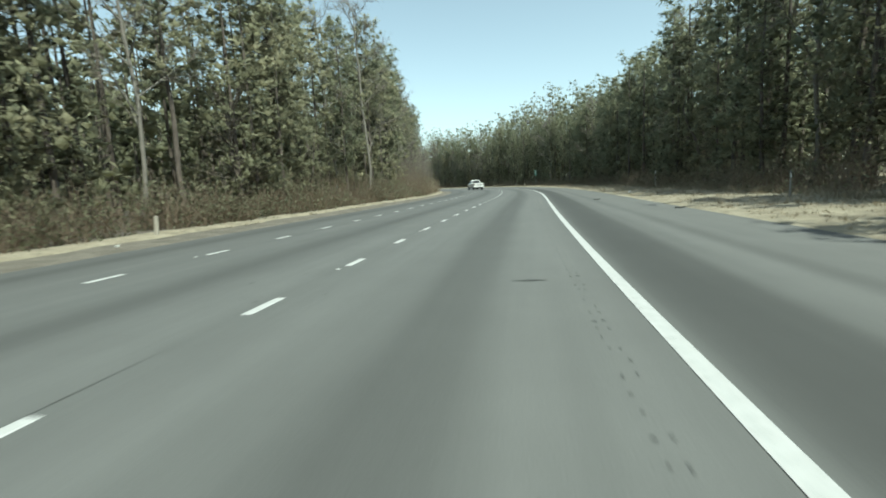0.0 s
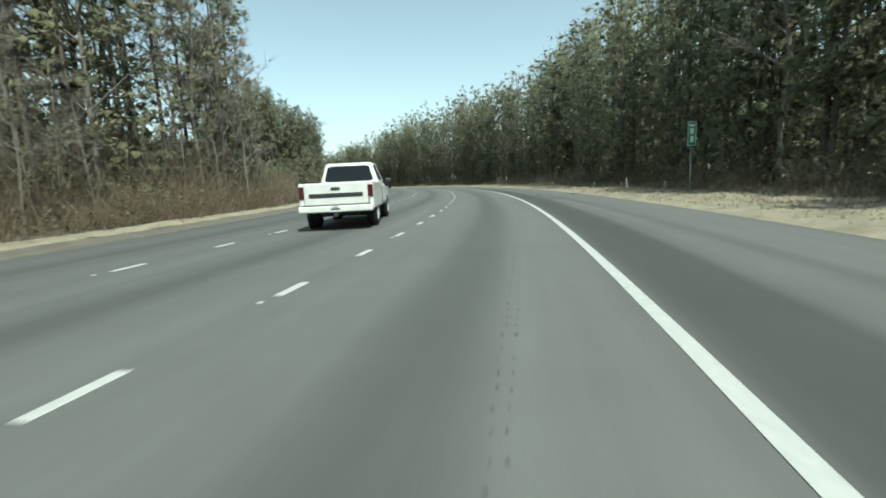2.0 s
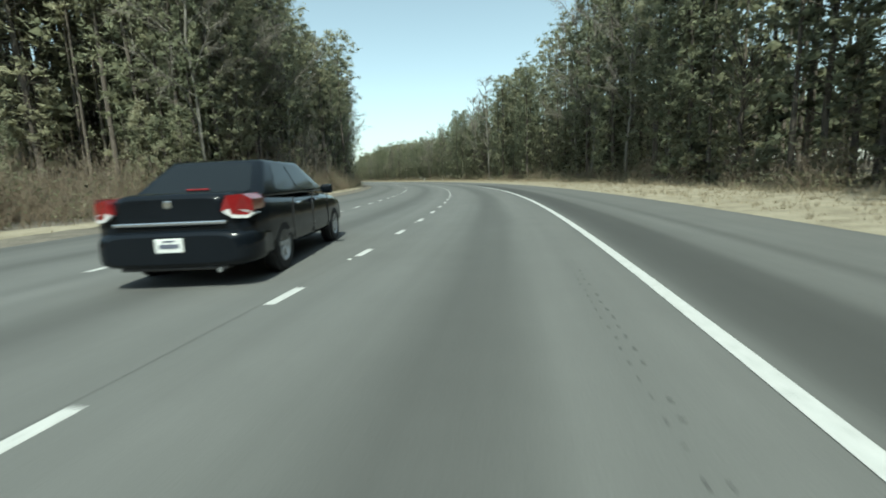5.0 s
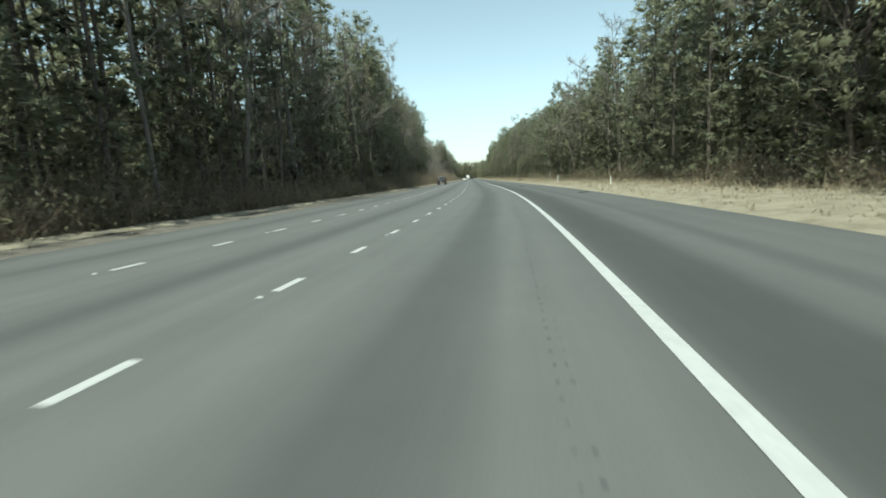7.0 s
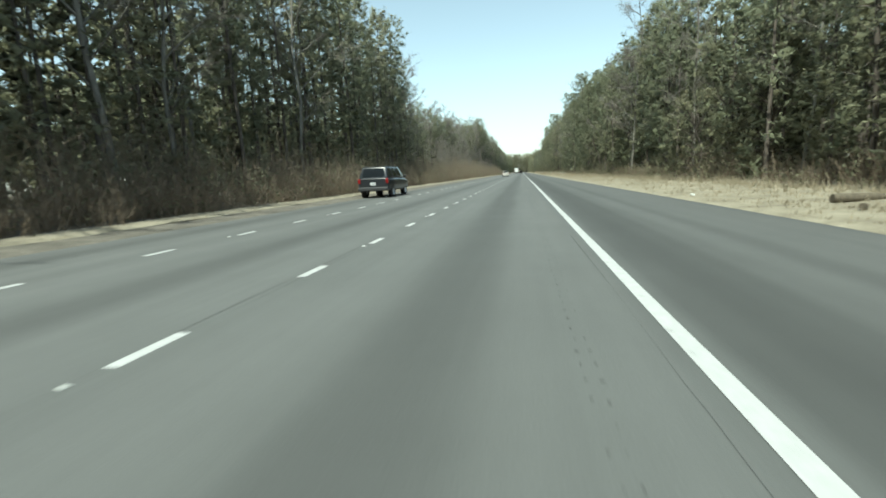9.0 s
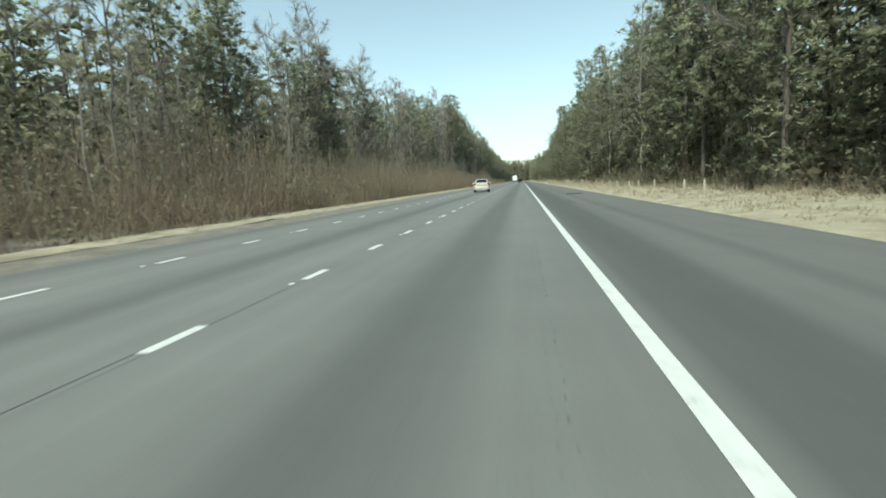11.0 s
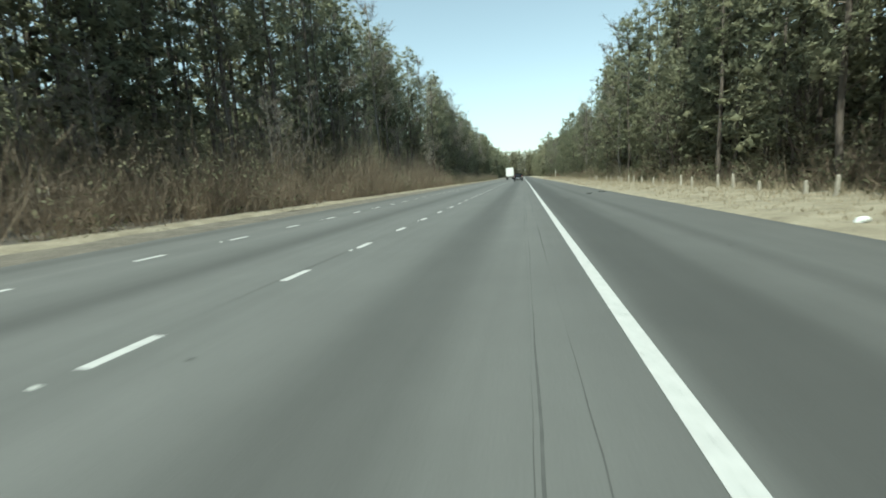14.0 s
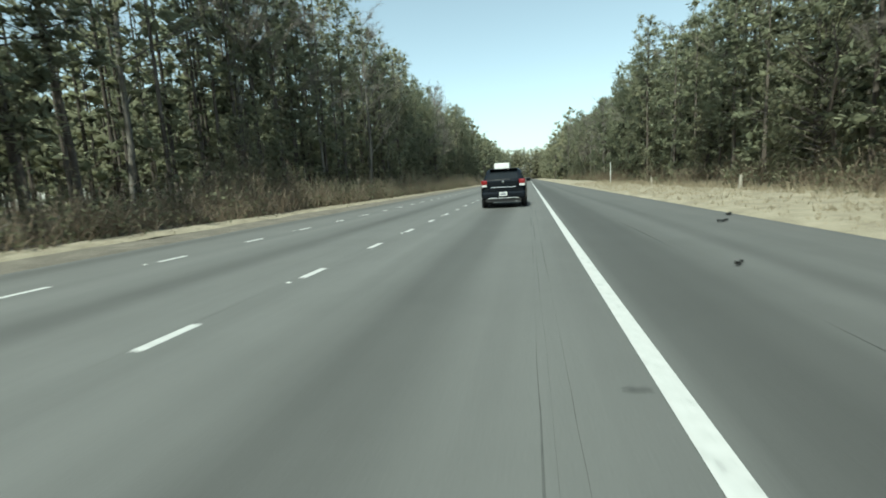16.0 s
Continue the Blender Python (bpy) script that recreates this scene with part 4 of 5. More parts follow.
def hatchback(m):
    """Tall rounded five-door car; its origin is on the ground between the rear tyres."""
    car = tagged(new("hatchback"), "black five-door hatchback with red tail lights and a chrome strip", "car", "vehicles on the highway")
    car.matrix_basis = m
    part("body", hull([(-0.80, 0.74, 0.40, 0.98), (-0.76, 0.85, 0.33, 1.04), (-0.58, 0.895, 0.28, 1.08), (0.4, 0.905, 0.24, 1.05), (1.8, 0.905, 0.24, 1.02),
                       (2.7, 0.89, 0.26, 0.98), (3.2, 0.85, 0.30, 0.88), (3.45, 0.74, 0.36, 0.74)], 5.0), BLACK_PAINT, car)
    base, top, z0, z1 = (-0.70, 2.45, 0.855), (-0.22, 1.55, 0.665), 1.0, 1.56
    part("cabin", frustum(base, top, z0, z1, 0.13), BLACK_PAINT, car)
    part("rear_window", pane(cabin_quad(base, top, z0, z1, "rear"), 0.13, 0.87, 0.26, 0.84), TINTED, car, "tinted rear window")
    part("windscreen", pane(cabin_quad(base, top, z0, z1, "front"), 0.07, 0.93, 0.1, 0.92), TINTED, car)
    for face, flip in (("right", False), ("left", True)):
        q = cabin_quad(base, top, z0, z1, face)
        for u0, u1 in ((0.1, 0.24), (0.27, 0.52), (0.55, 0.85)):
            part("side_window", pane(q, 1 - u1 if flip else u0, 1 - u0 if flip else u1, 0.2, 0.86), TINTED, car)
    part("roof_spoiler", rounded_box(-0.56, 0.56, -0.42, -0.16, 1.52, 1.56, 0.018, 2), BLACK_PAINT, car)
    for side in (-1, 1):
        x0, x1 = sorted((side * 0.62, side * 0.865))
        lamp = part("tail_light", rounded_box(x0, x1, -0.83, -0.50, 0.92, 1.12, 0.05, 3), RED_LAMP, car, "red tail light with a clear lower lens")
        part("reversing_lens", rounded_box(x0 + 0.015, x1 - 0.015, -0.835, -0.7, 0.85, 0.93, 0.02, 2), CLEAR_LAMP, lamp)
        x0, x1 = sorted((side * 0.45, side * 0.74))
        part("headlight", rounded_box(x0, x1, 3.2, 3.42, 0.62, 0.78, 0.03, 2), CLEAR_LAMP, car)
        for y in (0.55, 1.5):
            x0, x1 = sorted((side * 0.88, side * 0.925))
            part("door_handle", rounded_box(x0, x1, y, y + 0.16, 0.88, 0.91, 0.01, 1), BLACK_PAINT, car)
        for y in (0.42, 1.35, 2.25):
            x0, x1 = sorted((side * 0.895, side * 0.908))
            part("door_seam", rounded_box(x0, x1, y, y + 0.012, 0.36, 0.98, 0.0), DARK_PLASTIC, car)
    part("rear_bumper", rounded_box(-0.88, 0.88, -0.87, -0.55, 0.36, 0.66, 0.09, 3), BLACK_PAINT, car)
    part("bumper_strip", rounded_box(-0.62, 0.62, -0.885, -0.86, 0.385, 0.41, 0.006, 1), ALLOY, car, "thin silver strip under the bumper")
    part("bumper_valance", rounded_box(-0.7, 0.7, -0.83, -0.55, 0.24, 0.37, 0.03, 2), DARK_PLASTIC, car)
    gate = part("tailgate", rounded_box(-0.61, 0.61, -0.82, -0.6, 0.64, 1.1, 0.05, 3), BLACK_PAINT, car)
    part("chrome_strip", rounded_box(-0.5, 0.5, -0.84, -0.81, 0.80, 0.835, 0.012, 2), CHROME, gate, "bright chrome strip across the tailgate")
    part("badge", rounded_box(-0.045, 0.045, -0.835, -0.815, 0.99, 1.07, 0.012, 2), CHROME, gate)
    part("rear_wiper", rounded_box(-0.02, 0.28, -0.70, -0.665, 1.12, 1.14, 0.006, 1), DARK_PLASTIC, gate)
    number_plate(car, -0.872, 0.56)
    part("exhaust", lathe([(-0.04, 0.035), (0.04, 0.035)], 12), CHROME, car, m=pose(0.5, -0.83, 0.27, 0, 0, 90))
    for x in (-0.79, 0.79):
        for y in (0.0, 2.6):
            wheel(car, x, y, 0.325, 0.22)
    mirrors(car, 0.99, 2.05, 1.06, BLACK_PAINT)
    return car


def pickup(m):
    """White full-size pickup with a lifted tail and an open bed."""
    car = tagged(new("pickup_truck"), "white full-size pickup truck with a dark tailgate band and chrome bumper", "pickup truck", "vehicles on the highway")
    car.matrix_basis = m
    part("cab_body", hull([(1.05, 0.94, 0.52, 1.22), (1.12, 0.96, 0.48, 1.24), (2.6, 0.97, 0.46, 1.24), (3.0, 0.96, 0.46, 1.2), (4.1, 0.92, 0.5, 1.12), (4.35, 0.85, 0.55, 1.02)], 7.0), WHITE_PAINT, car)
    base, top, z0, z1 = (1.1, 2.95, 0.9), (1.22, 2.3, 0.70), 1.2, 1.84
    part("cab_roof", frustum(base, top, z0, z1, 0.07), WHITE_PAINT, car)
    part("rear_window", pane(cabin_quad(base, top, z0, z1, "rear"), 0.07, 0.93, 0.12, 0.86), TINTED, car, "dark rear window of the cab")
    part("windscreen", pane(cabin_quad(base, top, z0, z1, "front"), 0.07, 0.93, 0.1, 0.92), TINTED, car)
    for face, flip in (("right", False), ("left", True)):
        q = cabin_quad(base, top, z0, z1, face)
        part("side_window", pane(q, 0.15 if not flip else 0.3, 0.7 if not flip else 0.85, 0.12, 0.88), TINTED, car)
    part("bed_floor", rounded_box(-0.9, 0.9, -1.0, 1.02, 0.62, 0.70, 0.01, 1), DARK_PLASTIC, car)
    for side in (-1, 1):
        x0, x1 = sorted((side * 0.84, side * 0.975))
        part("bed_side", rounded_box(x0, x1, -1.08, 1.04, 0.52, 1.24, 0.05, 3), WHITE_PAINT, car)
        x0, x1 = sorted((side * 0.83, side * 0.965))
        part("tail_light", rounded_box(x0, x1, -1.105, -1.02, 0.84, 1.16, 0.02, 2), DARK_LAMP, car, "upright dark red tail light")
        x0, x1 = sorted((side * 0.6, side * 0.88))
        part("headlight", rounded_box(x0, x1, 4.25, 4.38, 0.8, 0.96, 0.02, 2), CLEAR_LAMP, car)
        for y in (1.35,):
            x0, x1 = sorted((side * 0.95, side * 0.99))
            part("door_handle", rounded_box(x0, x1, y, y + 0.16, 1.02, 1.06, 0.01, 1), DARK_PLASTIC, car)
        x0, x1 = sorted((side * 0.965, side * 0.978))
        part("door_seam", rounded_box(x0, x1, 1.28, 1.295, 0.52, 1.2, 0.0), DARK_PLASTIC, car)
    gate = part("tailgate", rounded_box(-0.83, 0.83, -1.1, -1.03, 0.66, 1.24, 0.03, 3), WHITE_PAINT, car)
    part("tailgate_band", rounded_box(-0.7, 0.7, -1.112, -1.098, 0.86, 0.97, 0.008, 1), DARK_PLASTIC, gate, "dark recessed band across the tailgate")
    part("tailgate_handle", rounded_box(-0.12, 0.12, -1.125, -1.1, 1.06, 1.12, 0.012, 2), DARK_PLASTIC, gate)
    bump_ = part("rear_bumper", rounded_box(-0.96, 0.96, -1.28, -1.08, 0.48, 0.66, 0.04, 3), WHITE_PAINT, car, "white rear step bumper")
    part("bumper_pad", rounded_box(-0.9, 0.9, -1.27, -1.1, 0.655, 0.675, 0.006, 1), DARK_PLASTIC, bump_)
    number_plate(car, -1.282, 0.57)
    part("tow_hitch", rounded_box(-0.06, 0.06, -1.34, -1.0, 0.36, 0.46, 0.015, 1), DARK_PLASTIC, car)
    part("chassis", rounded_box(-0.5, 0.5, -0.9, 4.0, 0.38, 0.56, 0.03, 1), DARK_PLASTIC, car)
    part("rear_axle", rounded_box(-0.75, 0.75, -0.06, 0.06, 0.30, 0.42, 0.03, 1), DARK_PLASTIC, car)
    part("front_bumper", rounded_box(-0.94, 0.94, 4.3, 4.48, 0.46, 0.68, 0.05, 3), CHROME, car)
    for x in (-0.82, 0.82):
        for y in (0.0, 3.35):
            wheel(car, x, y, 0.39, 0.27)
    mirrors(car, 1.07, 2.65, 1.27, DARK_PLASTIC)
    return car


def sport_utility(m):
    car = tagged(new("sport_utility_vehicle"), "dark boxy sport utility vehicle in the far lane", "car", "vehicles on the highway")
    car.matrix_basis = m
    part("body", hull([(-0.92, 0.84, 0.45, 1.08), (-0.86, 0.91, 0.38, 1.14), (0.5, 0.935, 0.36, 1.14), (2.7, 0.935, 0.36, 1.12), (3.5, 0.9, 0.4, 1.05), (3.72, 0.82, 0.45, 0.95)], 7.0), DARK_BLUE, car)
    base, top, z0, z1 = (-0.86, 2.75, 0.87), (-0.62, 2.05, 0.70), 1.1, 1.76
    part("cabin", frustum(base, top, z0, z1, 0.07), DARK_BLUE, car)
    part("rear_window", pane(cabin_quad(base, top, z0, z1, "rear"), 0.09, 0.91, 0.12, 0.86), TINTED, car)
    part("windscreen", pane(cabin_quad(base, top, z0, z1, "front"), 0.07, 0.93, 0.1, 0.92), TINTED, car)
    for face, flip in (("right", False), ("left", True)):
        q = cabin_quad(base, top, z0, z1, face)
        for u0, u1 in ((0.06, 0.28), (0.32, 0.56), (0.6, 0.86)):
            part("side_window", pane(q, 1 - u1 if flip else u0, 1 - u0 if flip else u1, 0.14, 0.88), TINTED, car)
    for side in (-1, 1):
        x0, x1 = sorted((side * 0.74, side * 0.9))
        part("tail_light", rounded_box(x0, x1, -0.945, -0.8, 0.82, 1.1, 0.03, 2), RED_LAMP, car)
        x0, x1 = sorted((side * 0.62, side * 0.66))
        part("roof_rail", rounded_box(x0, x1, -0.4, 1.9, 1.77, 1.80, 0.012, 1), DARK_PLASTIC, car)
    part("rear_bumper", rounded_box(-0.9, 0.9, -1.02, -0.8, 0.4, 0.62, 0.06, 3), DARK_PLASTIC, car)
    number_plate(car, -0.945, 0.8)
    for x in (-0.8, 0.8):
        for y in (0.0, 2.75):
            wheel(car, x, y, 0.37, 0.25)
    mirrors(car, 1.02, 2.3, 1.18, DARK_PLASTIC)
    return car


def box_truck(m):
    car = tagged(new("box_truck"), "white box truck with a tall square cargo body", "truck", "vehicles on the highway")
    car.matrix_basis = m
    part("cargo_box", rounded_box(-1.22, 1.22, -1.4, 5.2, 1.0, 3.75, 0.07, 3), WHITE_PAINT, car)
    for x0, x1 in ((-1.13, -0.02), (0.02, 1.13)):
        door = part("rear_door", rounded_box(x0, x1, -1.43, -1.39, 1.1, 3.62, 0.015, 1), WHITE_PAINT, car)
        part("lock_rod", rounded_box((x0 + x1) / 2 - 0.015, (x0 + x1) / 2 + 0.015, -1.46, -1.425, 1.12, 3.6, 0.006, 1), ALLOY, door)
    part("underride_bar", rounded_box(-1.1, 1.1, -1.42, -1.32, 0.48, 0.6, 0.02, 1), DARK_PLASTIC, car)
    part("chassis", rounded_box(-0.5, 0.5, -1.2, 7.0, 0.72, 1.0, 0.03, 1), DARK_PLASTIC, car)
    part("cab", frustum((5.3, 7.4, 1.1), (5.4, 6.9, 1.0), 0.7, 2.6, 0.1), WHITE_PAINT, car)
    for side in (-1, 1):
        x0, x1 = sorted((side * 0.95, side * 1.15))
        part("tail_light", rounded_box(x0, x1, -1.40, -1.34, 0.84, 0.97, 0.02, 1), RED_LAMP, car)
        part("mud_flap", rounded_box(*sorted((side * 0.7, side * 1.15)), -0.62, -0.6, 0.25, 0.95, 0.005, 1), RUBBER, car)
    number_plate(car, -1.43, 0.72)
    for x in (-0.98, 0.98):
        for y in (0.0, 5.9):
            wheel(car, x, y, 0.48, 0.34)
    return car


pickup(on_road(87.4, -2.15, 0.003, 9.0))
sedan(on_road(464.4, -1.75, 0.003, 5.0), CHAMPAGNE, "champagne-beige saloon car with round red tail lights in the middle lane", "plain")
sedan(on_road(192.7, -1.55, 0.003, 8.0), BLACK_PAINT, "glossy black saloon car with red tail lights and chrome strip", "chrome")
# the same car as the black saloon, added a second time farther ahead
hatchback(on_road(618.2, 1.95, 0.003))
sport_utility(on_road(362.9, -5.7, 0.003))
box_truck(on_road(676.0, -1.3, 0.003))


# ---- roadside furniture
STEEL = plain("galvanised_steel", (0.36, 0.37, 0.36), 0.5, 0.6, 0.2, 9)
SIGN_GREEN = plain("sign_green", (0.02, 0.23, 0.15), 0.4, wear=0.12, scale=5)
SIGN_WHITE = plain("sign_white", (0.74, 0.76, 0.74), 0.4, wear=0.1, scale=8)
WEATHERED = bark_material("weathered_wood", (0.22, 0.20, 0.165), (0.46, 0.43, 0.37))
LOG_BARK = bark_material("log_bark", (0.05, 0.042, 0.03), (0.15, 0.125, 0.09))

sign = tagged(new("mile_marker"), "tall narrow green mile marker sign on a steel post", "road sign")
sign.matrix_basis = on_road(97.6, 11.6, 0.08)
part("post", rounded_box(-0.035, 0.035, -0.02, 0.02, -0.3, 3.3, 0.008, 1), STEEL, sign)
panel = part("panel", rounded_box(-0.2, 0.2, -0.045, -0.025, 2.15, 3.3, 0.01, 2), SIGN_GREEN, sign, "green panel with a white rim")
for x0, x1, z0, z1 in ((-0.19, -0.17, 2.17, 3.28), (0.17, 0.19, 2.17, 3.28), (-0.17, 0.17, 2.17, 2.19), (-0.17, 0.17, 3.26, 3.28)):
    part("border", rounded_box(x0, x1, -0.05, -0.044, z0, z1, 0.002, 1), SIGN_WHITE, panel)
for z0, z1, w in ((3.06, 3.16, 0.13), (2.72, 2.98, 0.085), (2.34, 2.62, 0.07)):
    part("marking_bar", rounded_box(-w, w, -0.05, -0.044, z0, z1, 0.004, 1), SIGN_WHITE, panel)


def delineator(s, o, h, white):
    p = tagged(new("delineator_post"), "slim white marker post in the dry grass" if white else "slim grey steel marker post in the dry grass", "marker post", "marker posts")
    p.matrix_basis = on_road(s, o, 0.1, random.uniform(-8, 8))
    part("post", rounded_box(-0.028, 0.028, -0.015, 0.015, -0.3, h, 0.008, 1), SIGN_WHITE if white else STEEL, p)
    part("reflector", rounded_box(-0.024, 0.024, -0.024, -0.013, h - 0.22, h - 0.08, 0.006, 1), SIGN_WHITE, p)


for s, o, h, w in ((17.2, 11.2, 0.9, False), (37.0, 11.9, 1.35, False), (145.5, 9.9, 1.35, False), (143.6, 10.7, 1.3, False), (318.0, 10.2, 1.1, False),
                   (314.1, 10.4, 0.75, True), (347.0, 11.6, 1.4, False), (650.0, 11.4, 2.2, True), (281.0 + 14, 10.6, 0.6, True)):
    delineator(s, o, h, w)


def fence_stake(s, o, h):
    bm = lathe([(-0.3, 0.07), (h * 0.6, 0.065), (h, 0.05), (h + 0.02, 0.02)], 9)
    bmesh.ops.rotate(bm, verts=bm.verts[:], cent=(0, 0, 0), matrix=Matrix.Rotation(radians(-90), 3, "Y"))
    me = bpy.data.meshes.new("fence_stake")
    bm.to_mesh(me)
    bm.free()
    me.materials.append(WEATHERED)
    ob = tagged(new("fence_stake", me), "short weathered pale wooden stake at the forest edge", "stake", "stakes at the forest edge")
    ob.matrix_basis = on_road(s, o, 0.12) @ pose(0, 0, 0, random.uniform(-5, 5), random.uniform(-5, 5), random.uniform(0, 90))


for a, b, step in ((478, 512, 2.1), (530, 585, 2.6), (436, 470, 4.0), (100, 130, 5.0), (608, 640, 14.0)):
    s = a
    while s < b:
        fence_stake(s, 11.5 + random.uniform(-0.3, 0.3), random.uniform(0.36, 0.66))
        s += step * random.uniform(0.45, 1.5)
fence_stake(12.0, -8.4, 0.55)


def fallen_log(s, o, length, radius, turn):
    prof = [(-length / 2, radius * 0.9), (-length * 0.2, radius), (length * 0.25, radius * 0.9), (length / 2, radius * 0.72)]
    bm = lathe(prof, 12)
    for v in bm.verts:
        v.co += noise.noise_vector(v.co * 2.5) * radius * 0.25
    me = bpy.data.meshes.new("log")
    bm.to_mesh(me)
    bm.free()
    me.materials.append(LOG_BARK)
    tagged(new("log", me), "short dark log lying in the dry grass", "log").matrix_basis = on_road(s, o, radius + 0.1, turn)


fallen_log(348.9, 10.2, 1.15, 0.11, 8)
fallen_log(347.3, 9.3, 0.25, 0.07, 50)


def tyre_scrap(s, o, length, width, turn, z=0.004):
    """A torn, curled strip of tyre tread."""
    n = 12
    bm = bmesh.new()
    rows = []
    for i in range(n + 1):
        q = i / n - 0.5
        lift = 0.03 + 0.05 * abs(math.sin(i * 1.3)) * abs(q)
        w = width * (1 - 0.5 * abs(q)) * (1 + 0.3 * math.sin(i * 2.1)) / 2
        rows.append([bm.verts.new((q * length, math.sin(q * 4) * 0.05 + k * w, lift + dz)) for k, dz in ((-1, -0.02), (0, 0.015), (1, -0.02))])
    for r0, r1 in zip(rows, rows[1:]):
        for k in range(2):
            bm.faces.new((r0[k], r0[k + 1], r1[k + 1], r1[k]))
    bmesh.ops.solidify(bm, geom=bm.faces[:], thickness=0.018)
    me = bpy.data.meshes.new("tyre_scrap")
    bm.to_mesh(me)
    bm.free()
    me.materials.append(RUBBER)
    tagged(new("tyre_scrap", me), "torn black strip of tyre tread on the paved shoulder", "tyre scrap", "debris on the shoulder").matrix_basis = on_road(s, o, z, turn)


for s, o, ln, w, a in ((443.6, 6.27, 1.05, 0.14, 6), (512.5, 7.1, 0.75, 0.2, -4), (511.9, 7.35, 0.4, 0.1, 20), (550.7, 7.2, 0.42, 0.14, 5), (549.0, 6.3, 0.28, 0.06, 0), (287.0, 7.0, 0.55, 0.16, 4),
                       (24.2, 6.0, 0.3, 0.04, -8), (103.0, 7.3, 0.3, 0.1, 30), (146.5, -8.4, 0.7, 0.12, 3), (609.5, 6.9, 0.3, 0.1, 12), (611.0, 7.6, 0.35, 0.12, 40), (604.8, 5.3, 0.14, 0.05, 5), (16.0, 7.5, 0.35, 0.1, 5), (306.9, 5.62, 0.5, 0.07, -12), (630.5, -8.6, 0.8, 0.12, 0)):
    tyre_scrap(s, o, ln, w, a)


def litter(s, o, size):
    bm = bmesh.new()
    bmesh.ops.create_icosphere(bm, subdivisions=2, radius=size)
    for v in bm.verts:
        v.co += noise.noise_vector(v.co * 9 + Vector((s, o, 0))) * size * 0.7
        v.co.z = max(-size * 0.4, v.co.z * 0.6)
    me = bpy.data.meshes.new("litter")
    bm.to_mesh(me)
    bm.free()
    me.materials.append(SIGN_WHITE)
    tagged(new("litter", me), "crumpled white scrap of paper at the pavement edge", "litter", "debris on the shoulder").matrix_basis = on_road(s, o, size * 0.4 + 0.05)


for s, o, z in ((513.0, 7.95, 0.13), (31.0, 8.9, 0.12), (13.2, -8.3, 0.06), (9.6, -7.3, 0.05), (533.0, 8.6, 0.1), (354.0, 8.4, 0.08)):
    litter(s, o, z)


# ---- stains, cracks and skid marks: thin films on the asphalt
def film(name, strips, mat, words, z=0.0035):
    """strips: lists of (s, o, half width) points."""
    v, f = [], []
    for st in strips:
        k0 = len(v)
        for s, o, w in st:
            for side in (-1, 1):
                x, y = road_xy(s, o + side * w)
                v.append((float(x), float(y), z))
        for i in range(len(st) - 1):
            a = k0 + 2 * i
            f.append((a, a + 1, a + 3, a + 2))
    return tagged(link_mesh(name, v, f, mat), words, "road stain", kind="stuff")


def smooth_line(points, n=14):
    s = np.array([p[0] for p in points], float)
    o = np.array([p[1] for p in points], float)
    order = np.argsort(s)
    ss = np.linspace(s.min(), s.max(), n)
    return list(zip(ss, np.interp(ss, s[order], o[order])))


sr = np.random.default_rng(77)
strips = []
for pts, w in (([(153.0, 4.95), (155.0, 5.52), (157.3, 6.2), (160.4, 7.1)], 0.018), ([(152.8, 5.1), (155.0, 5.66), (157.3, 6.34)], 0.012),
               ([(320.0, 5.5), (322.3, 5.59), (325.0, 5.75), (329.0, 6.1), (333.1, 6.56)], 0.03), ([(320.0, 5.66), (322.3, 5.75), (325.0, 5.9), (329.0, 6.22)], 0.026),
               ([(97.4, 5.66), (98.8, 5.49), (101.3, 5.24), (103.4, 5.3), (105.3, 5.67)], 0.05), ([(312.6, 5.59), (317.0, 5.9), (323.0, 6.28)], 0.03),
               ([(102.3, 5.05), (104.0, 5.25), (105.2, 5.45)], 0.04)):
    strips.append([(s, o + sr.normal(0, 0.006), w * sr.uniform(0.7, 1.2)) for s, o in smooth_line(pts, 26)])
film("skid_mark", strips, DARK_STAIN, "dark curved skid marks on the paved shoulder")

strips = []
for o0, a, b, w in ((2.925, 495, 590, 0.008), (2.97, 485, 592, 0.010), (3.20, 480, 585, 0.009), (2.98, 590, 625, 0.010), (3.03, 588, 640, 0.008), (3.14, 585, 640, 0.006),
                    (3.45, 292, 345, 0.004), (3.05, 296, 330, 0.003), (2.55, 90, 120, 0.004), (-0.06, -5, 640, 0.010), (0.04, 200, 500, 0.005), (5.0, 540, 640, 0.011), (5.02, 425, 475, 0.01)):
    n = int((b - a) / 0.35)
    strips.append([(a + (b - a) * i / n, o0 + 0.022 * noise.noise(Vector((i * 0.11, o0 * 7, 0))) + sr.normal(0, 0.0025), w * max(0.0, noise.noise(Vector((i * 0.09, o0, 5))) + 0.12) * 1.4 + 0.0005) for i in range(n + 1)])
film("road_crack", strips, CRACK, "thin dark cracks and seams along the asphalt")

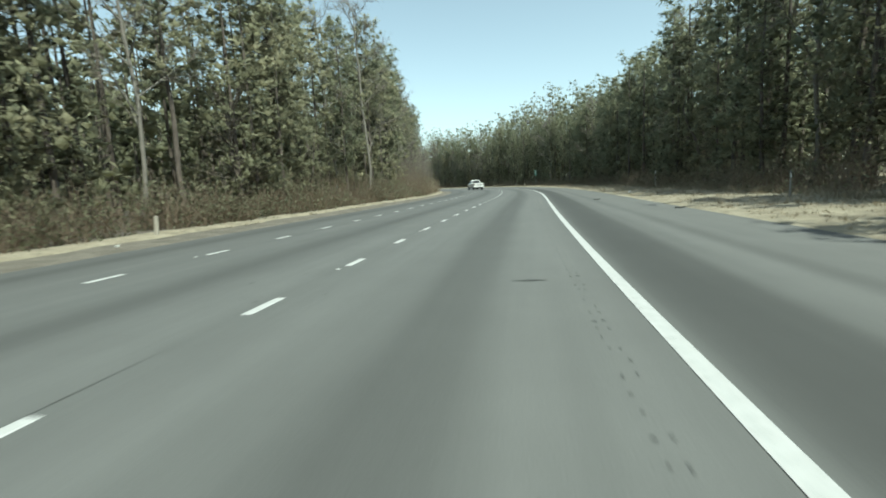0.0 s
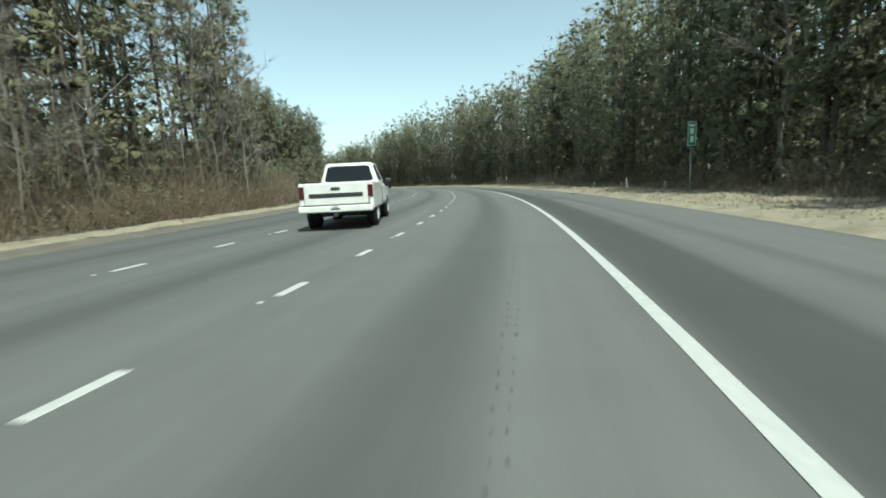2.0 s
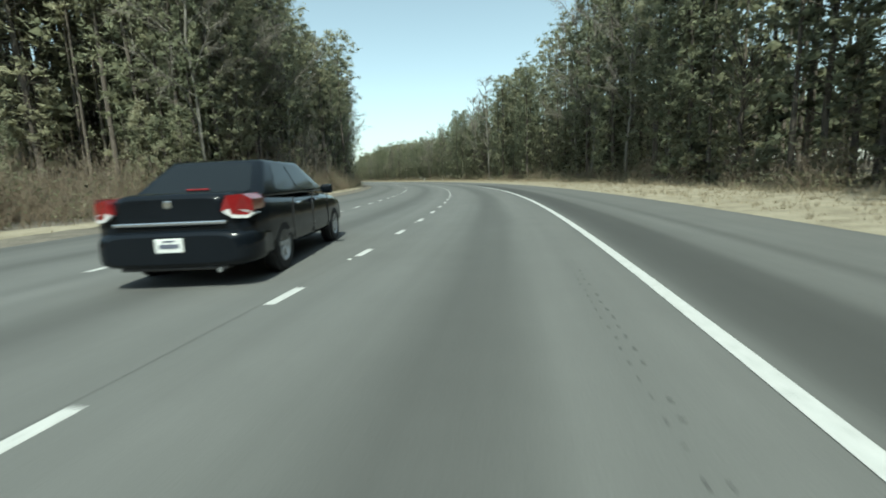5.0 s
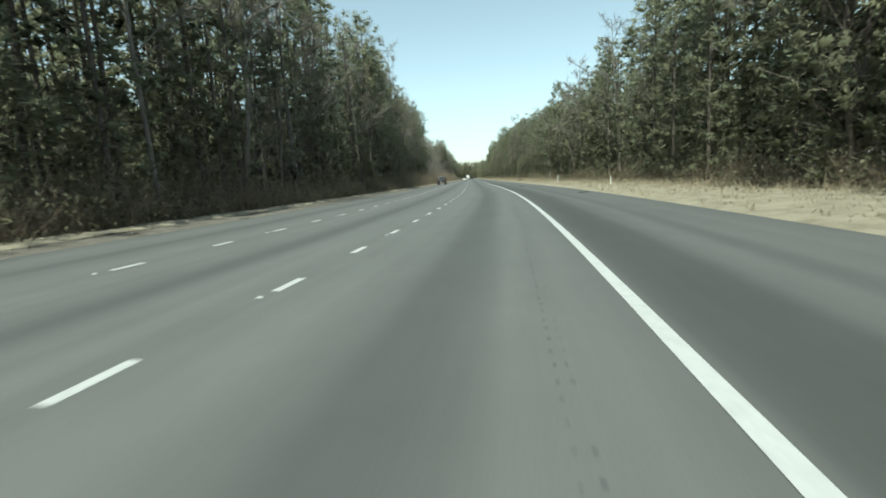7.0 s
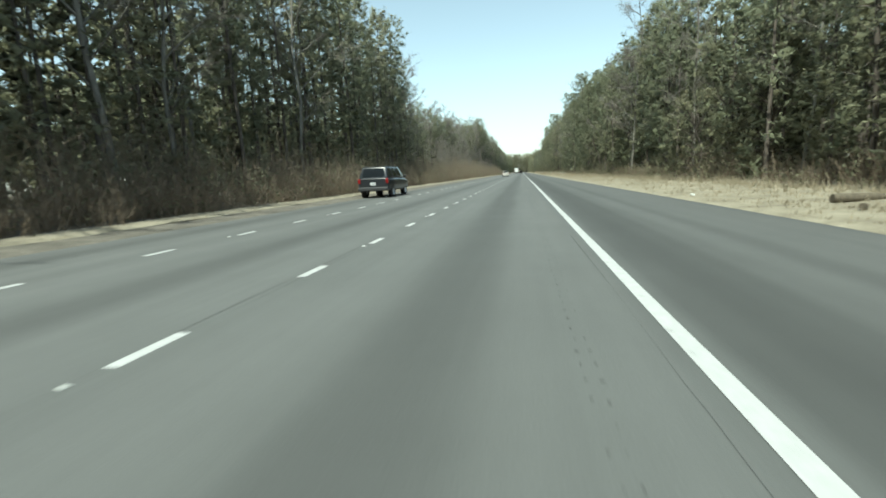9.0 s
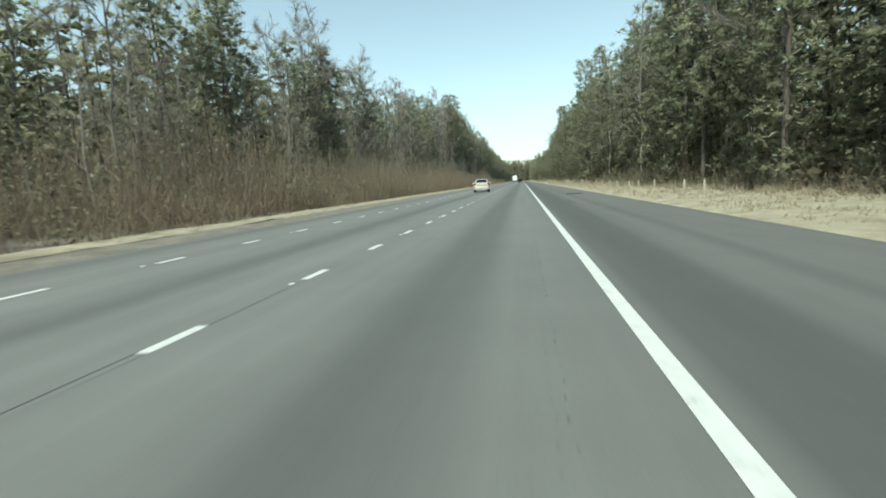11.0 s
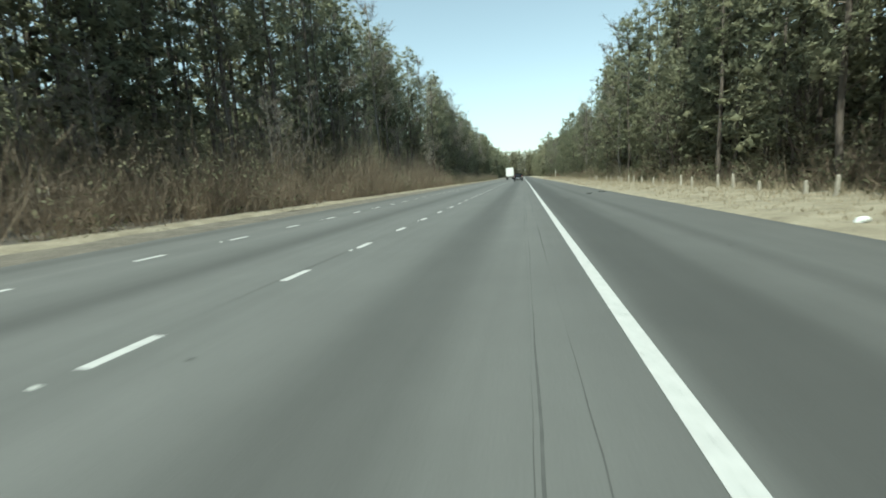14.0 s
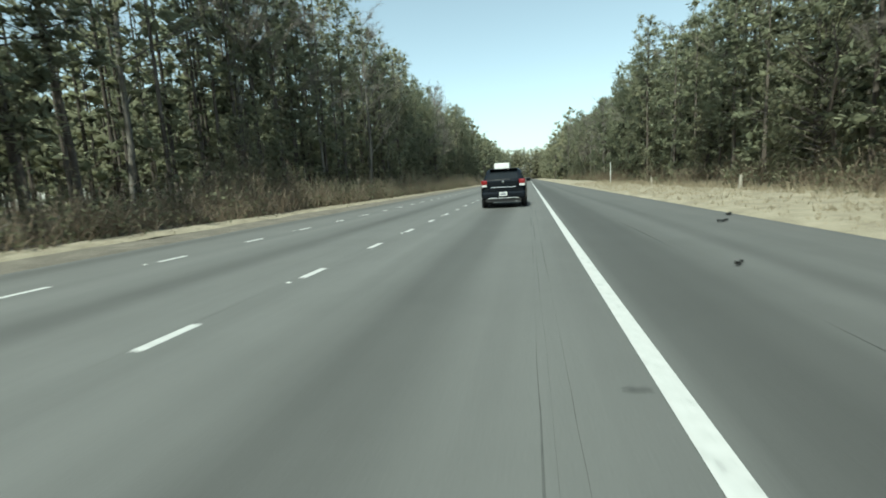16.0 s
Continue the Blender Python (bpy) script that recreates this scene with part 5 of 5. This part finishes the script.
# short cross cracks and tar patches
v, f = [], []
for s, a, b, w in ((302.4, 3.26, 3.66, 0.012), (546.4, 4.95, 5.6, 0.01), (475.35, 4.75, 5.5, 0.015), (45.7, 4.7, 5.7, 0.02), (60.3, 4.15, 4.6, 0.03), (20.5, 6.3, 7.2, 0.015), (172.0, 4.4, 5.2, 0.012),
                   (590.5, 4.3, 4.9, 0.012), (5.28, 2.5, 2.9, 0.035), (601.5, 3.4, 3.56, 0.02), (508.9, 2.75, 2.95, 0.012), (41.0, 0.3, 0.6, 0.015), (58.2, 0.55, 0.75, 0.012), (133.9, -0.3, -0.12, 0.02), (133.0, 0.4, 0.55, 0.01)):
    n = 9
    k0 = len(v)
    for i in range(n + 1):
        o = a + (b - a) * i / n
        ww = w * (0.3 + math.sin(math.pi * i / n)) * sr.uniform(0.5, 1.2)
        ds = 0.03 * noise.noise(Vector((s, i * 0.5, 2)))
        for side in (-1, 1):
            x, y = road_xy(s + ds + side * ww, o)
            v.append((float(x), float(y), 0.004))
    for i in range(n):
        c = k0 + 2 * i
        f.append((c, c + 2, c + 3, c + 1))
tagged(link_mesh("tar_patch", v, f, DARK_STAIN), "dark tar smears across the lane and shoulder", "road stain", kind="stuff")

# pairs of small pits, evenly spaced, that wander along the lane
PIT_S, PIT_O = [-5, 3, 22, 60, 77, 100, 115, 152, 189, 283, 302, 339, 420], [3.19, 3.19, 3.11, 2.7, 2.44, 2.8, 2.92, 2.83, 2.97, 2.84, 2.88, 2.95, 2.95]
v, f = [], []
s = -4.0
while s < 420:
    for col in (0.0, 0.08):
        if sr.random() < (0.92 if col == 0 else 0.75):
            fade = 0.8 + 0.7 * noise.noise(Vector((s * 0.11, col * 9, 3)))
            oo = float(np.interp(s, PIT_S, PIT_O)) + col + sr.normal(0, 0.006)
            ds = sr.normal(0, 0.012)
            rx, ry = fade * sr.uniform(0.011, 0.021), fade * sr.uniform(0.013, 0.03)
            k0, n = len(v), 7
            for k in range(n):
                a = 2 * math.pi * k / n
                q = sr.uniform(0.6, 1.2)
                x, y = road_xy(s + ds + ry * q * math.sin(a), oo + rx * q * math.cos(a))
                v.append((float(x), float(y), 0.0032))
            f.append(tuple(range(k0, k0 + n)))
    s += 0.215
tagged(link_mesh("pit", v, f, CRACK), "two rows of small dark pits worn into the lane", "road stain", kind="stuff")

# stray tar specks in the lanes
v, f = [], []
for _ in range(260):
    s, o = sr.uniform(-3, 640), sr.uniform(-7, 7.4)
    rx, ry = sr.uniform(0.01, 0.05), sr.uniform(0.01, 0.03)
    k0 = len(v)
    for k in range(7):
        a, q = 2 * math.pi * k / 7, sr.uniform(0.6, 1.2)
        x, y = road_xy(s + ry * q * math.sin(a), o + rx * q * math.cos(a))
        v.append((float(x), float(y), 0.003))
    f.append(tuple(range(k0, k0 + 7)))
tagged(link_mesh("tar_speck", v, f, DARK_STAIN), "scattered dark tar specks on the asphalt", "road stain", kind="stuff")

# milled rumble grooves on the shoulder
v, f = [], []
for a, b in ((282, 285.5), (97.5, 99.5), (432.5, 436), (505.0, 508.5), (581.5, 586), (543, 546), (299, 301)):
    s = a
    while s < b:
        o0 = 4.7 + 0.25 * ((a * 7) % 1)
        k0 = len(v)
        for ds, do in ((0, 0), (0, 0.36), (0.016, 0.36), (0.016, 0)):
            x, y = road_xy(s + ds, o0 + do + 0.02 * math.sin(s * 9))
            v.append((float(x), float(y), 0.0032))
        f.append((k0, k0 + 1, k0 + 2, k0 + 3))
        s += 0.085
tagged(link_mesh("rumble_groove", v, f, CRACK), "faint milled rumble grooves across the shoulder", "road groove", kind="stuff")


# ---- grass blades on the verges
def tufts(name, s0, s1, o0, o1, per_metre, high, mat, seed, words, zf):
    r = np.random.default_rng(seed)
    n = int((s1 - s0) * per_metre)
    s, o = r.uniform(s0, s1, n), o0 + (o1 - o0) * r.random(n) ** 0.8
    x, y = road_xy(s, o + left_shift(s) if o0 < 0 else o)
    g = Parts()
    k = 6
    z = np.array([zf(a, b) for a, b in zip(s, o)])
    base = np.repeat(np.column_stack([x, y, z - 0.03]), k, 0) + np.column_stack([r.normal(0, 0.07, n * k), r.normal(0, 0.07, n * k), np.zeros(n * k)])
    h = np.repeat(high * r.uniform(0.35, 1.2, n), k) * r.uniform(0.5, 1.1, n * k)
    tip = base + np.column_stack([r.normal(0, 0.4, n * k) * h, r.normal(0, 0.4, n * k) * h, h])
    g.add(*slivers(base, tip, r.uniform(0.015, 0.035, n * k), r))
    ob = new(name, g.mesh(name, mat))
    tagged(ob, words, "grass", kind="stuff")


for i in range(5):
    a = -10 + i * 134
    tufts("dry_grass", a, a + 134, 8.0, 12.6, 44, 0.16, STRAW, 400 + i, "dry straw-coloured grass blades on the verge", right_ground)
    tufts("tall_dry_grass", a, a + 134, 11.3, 12.8, 16, 0.45, STRAW, 410 + i, "taller dry grass against the forest edge", right_ground)
    tufts("verge_grass", a, a + 134, -10.2, -8.9, 22, 0.12, STRAW, 420 + i, "thin dry grass along the dirt verge", left_ground)
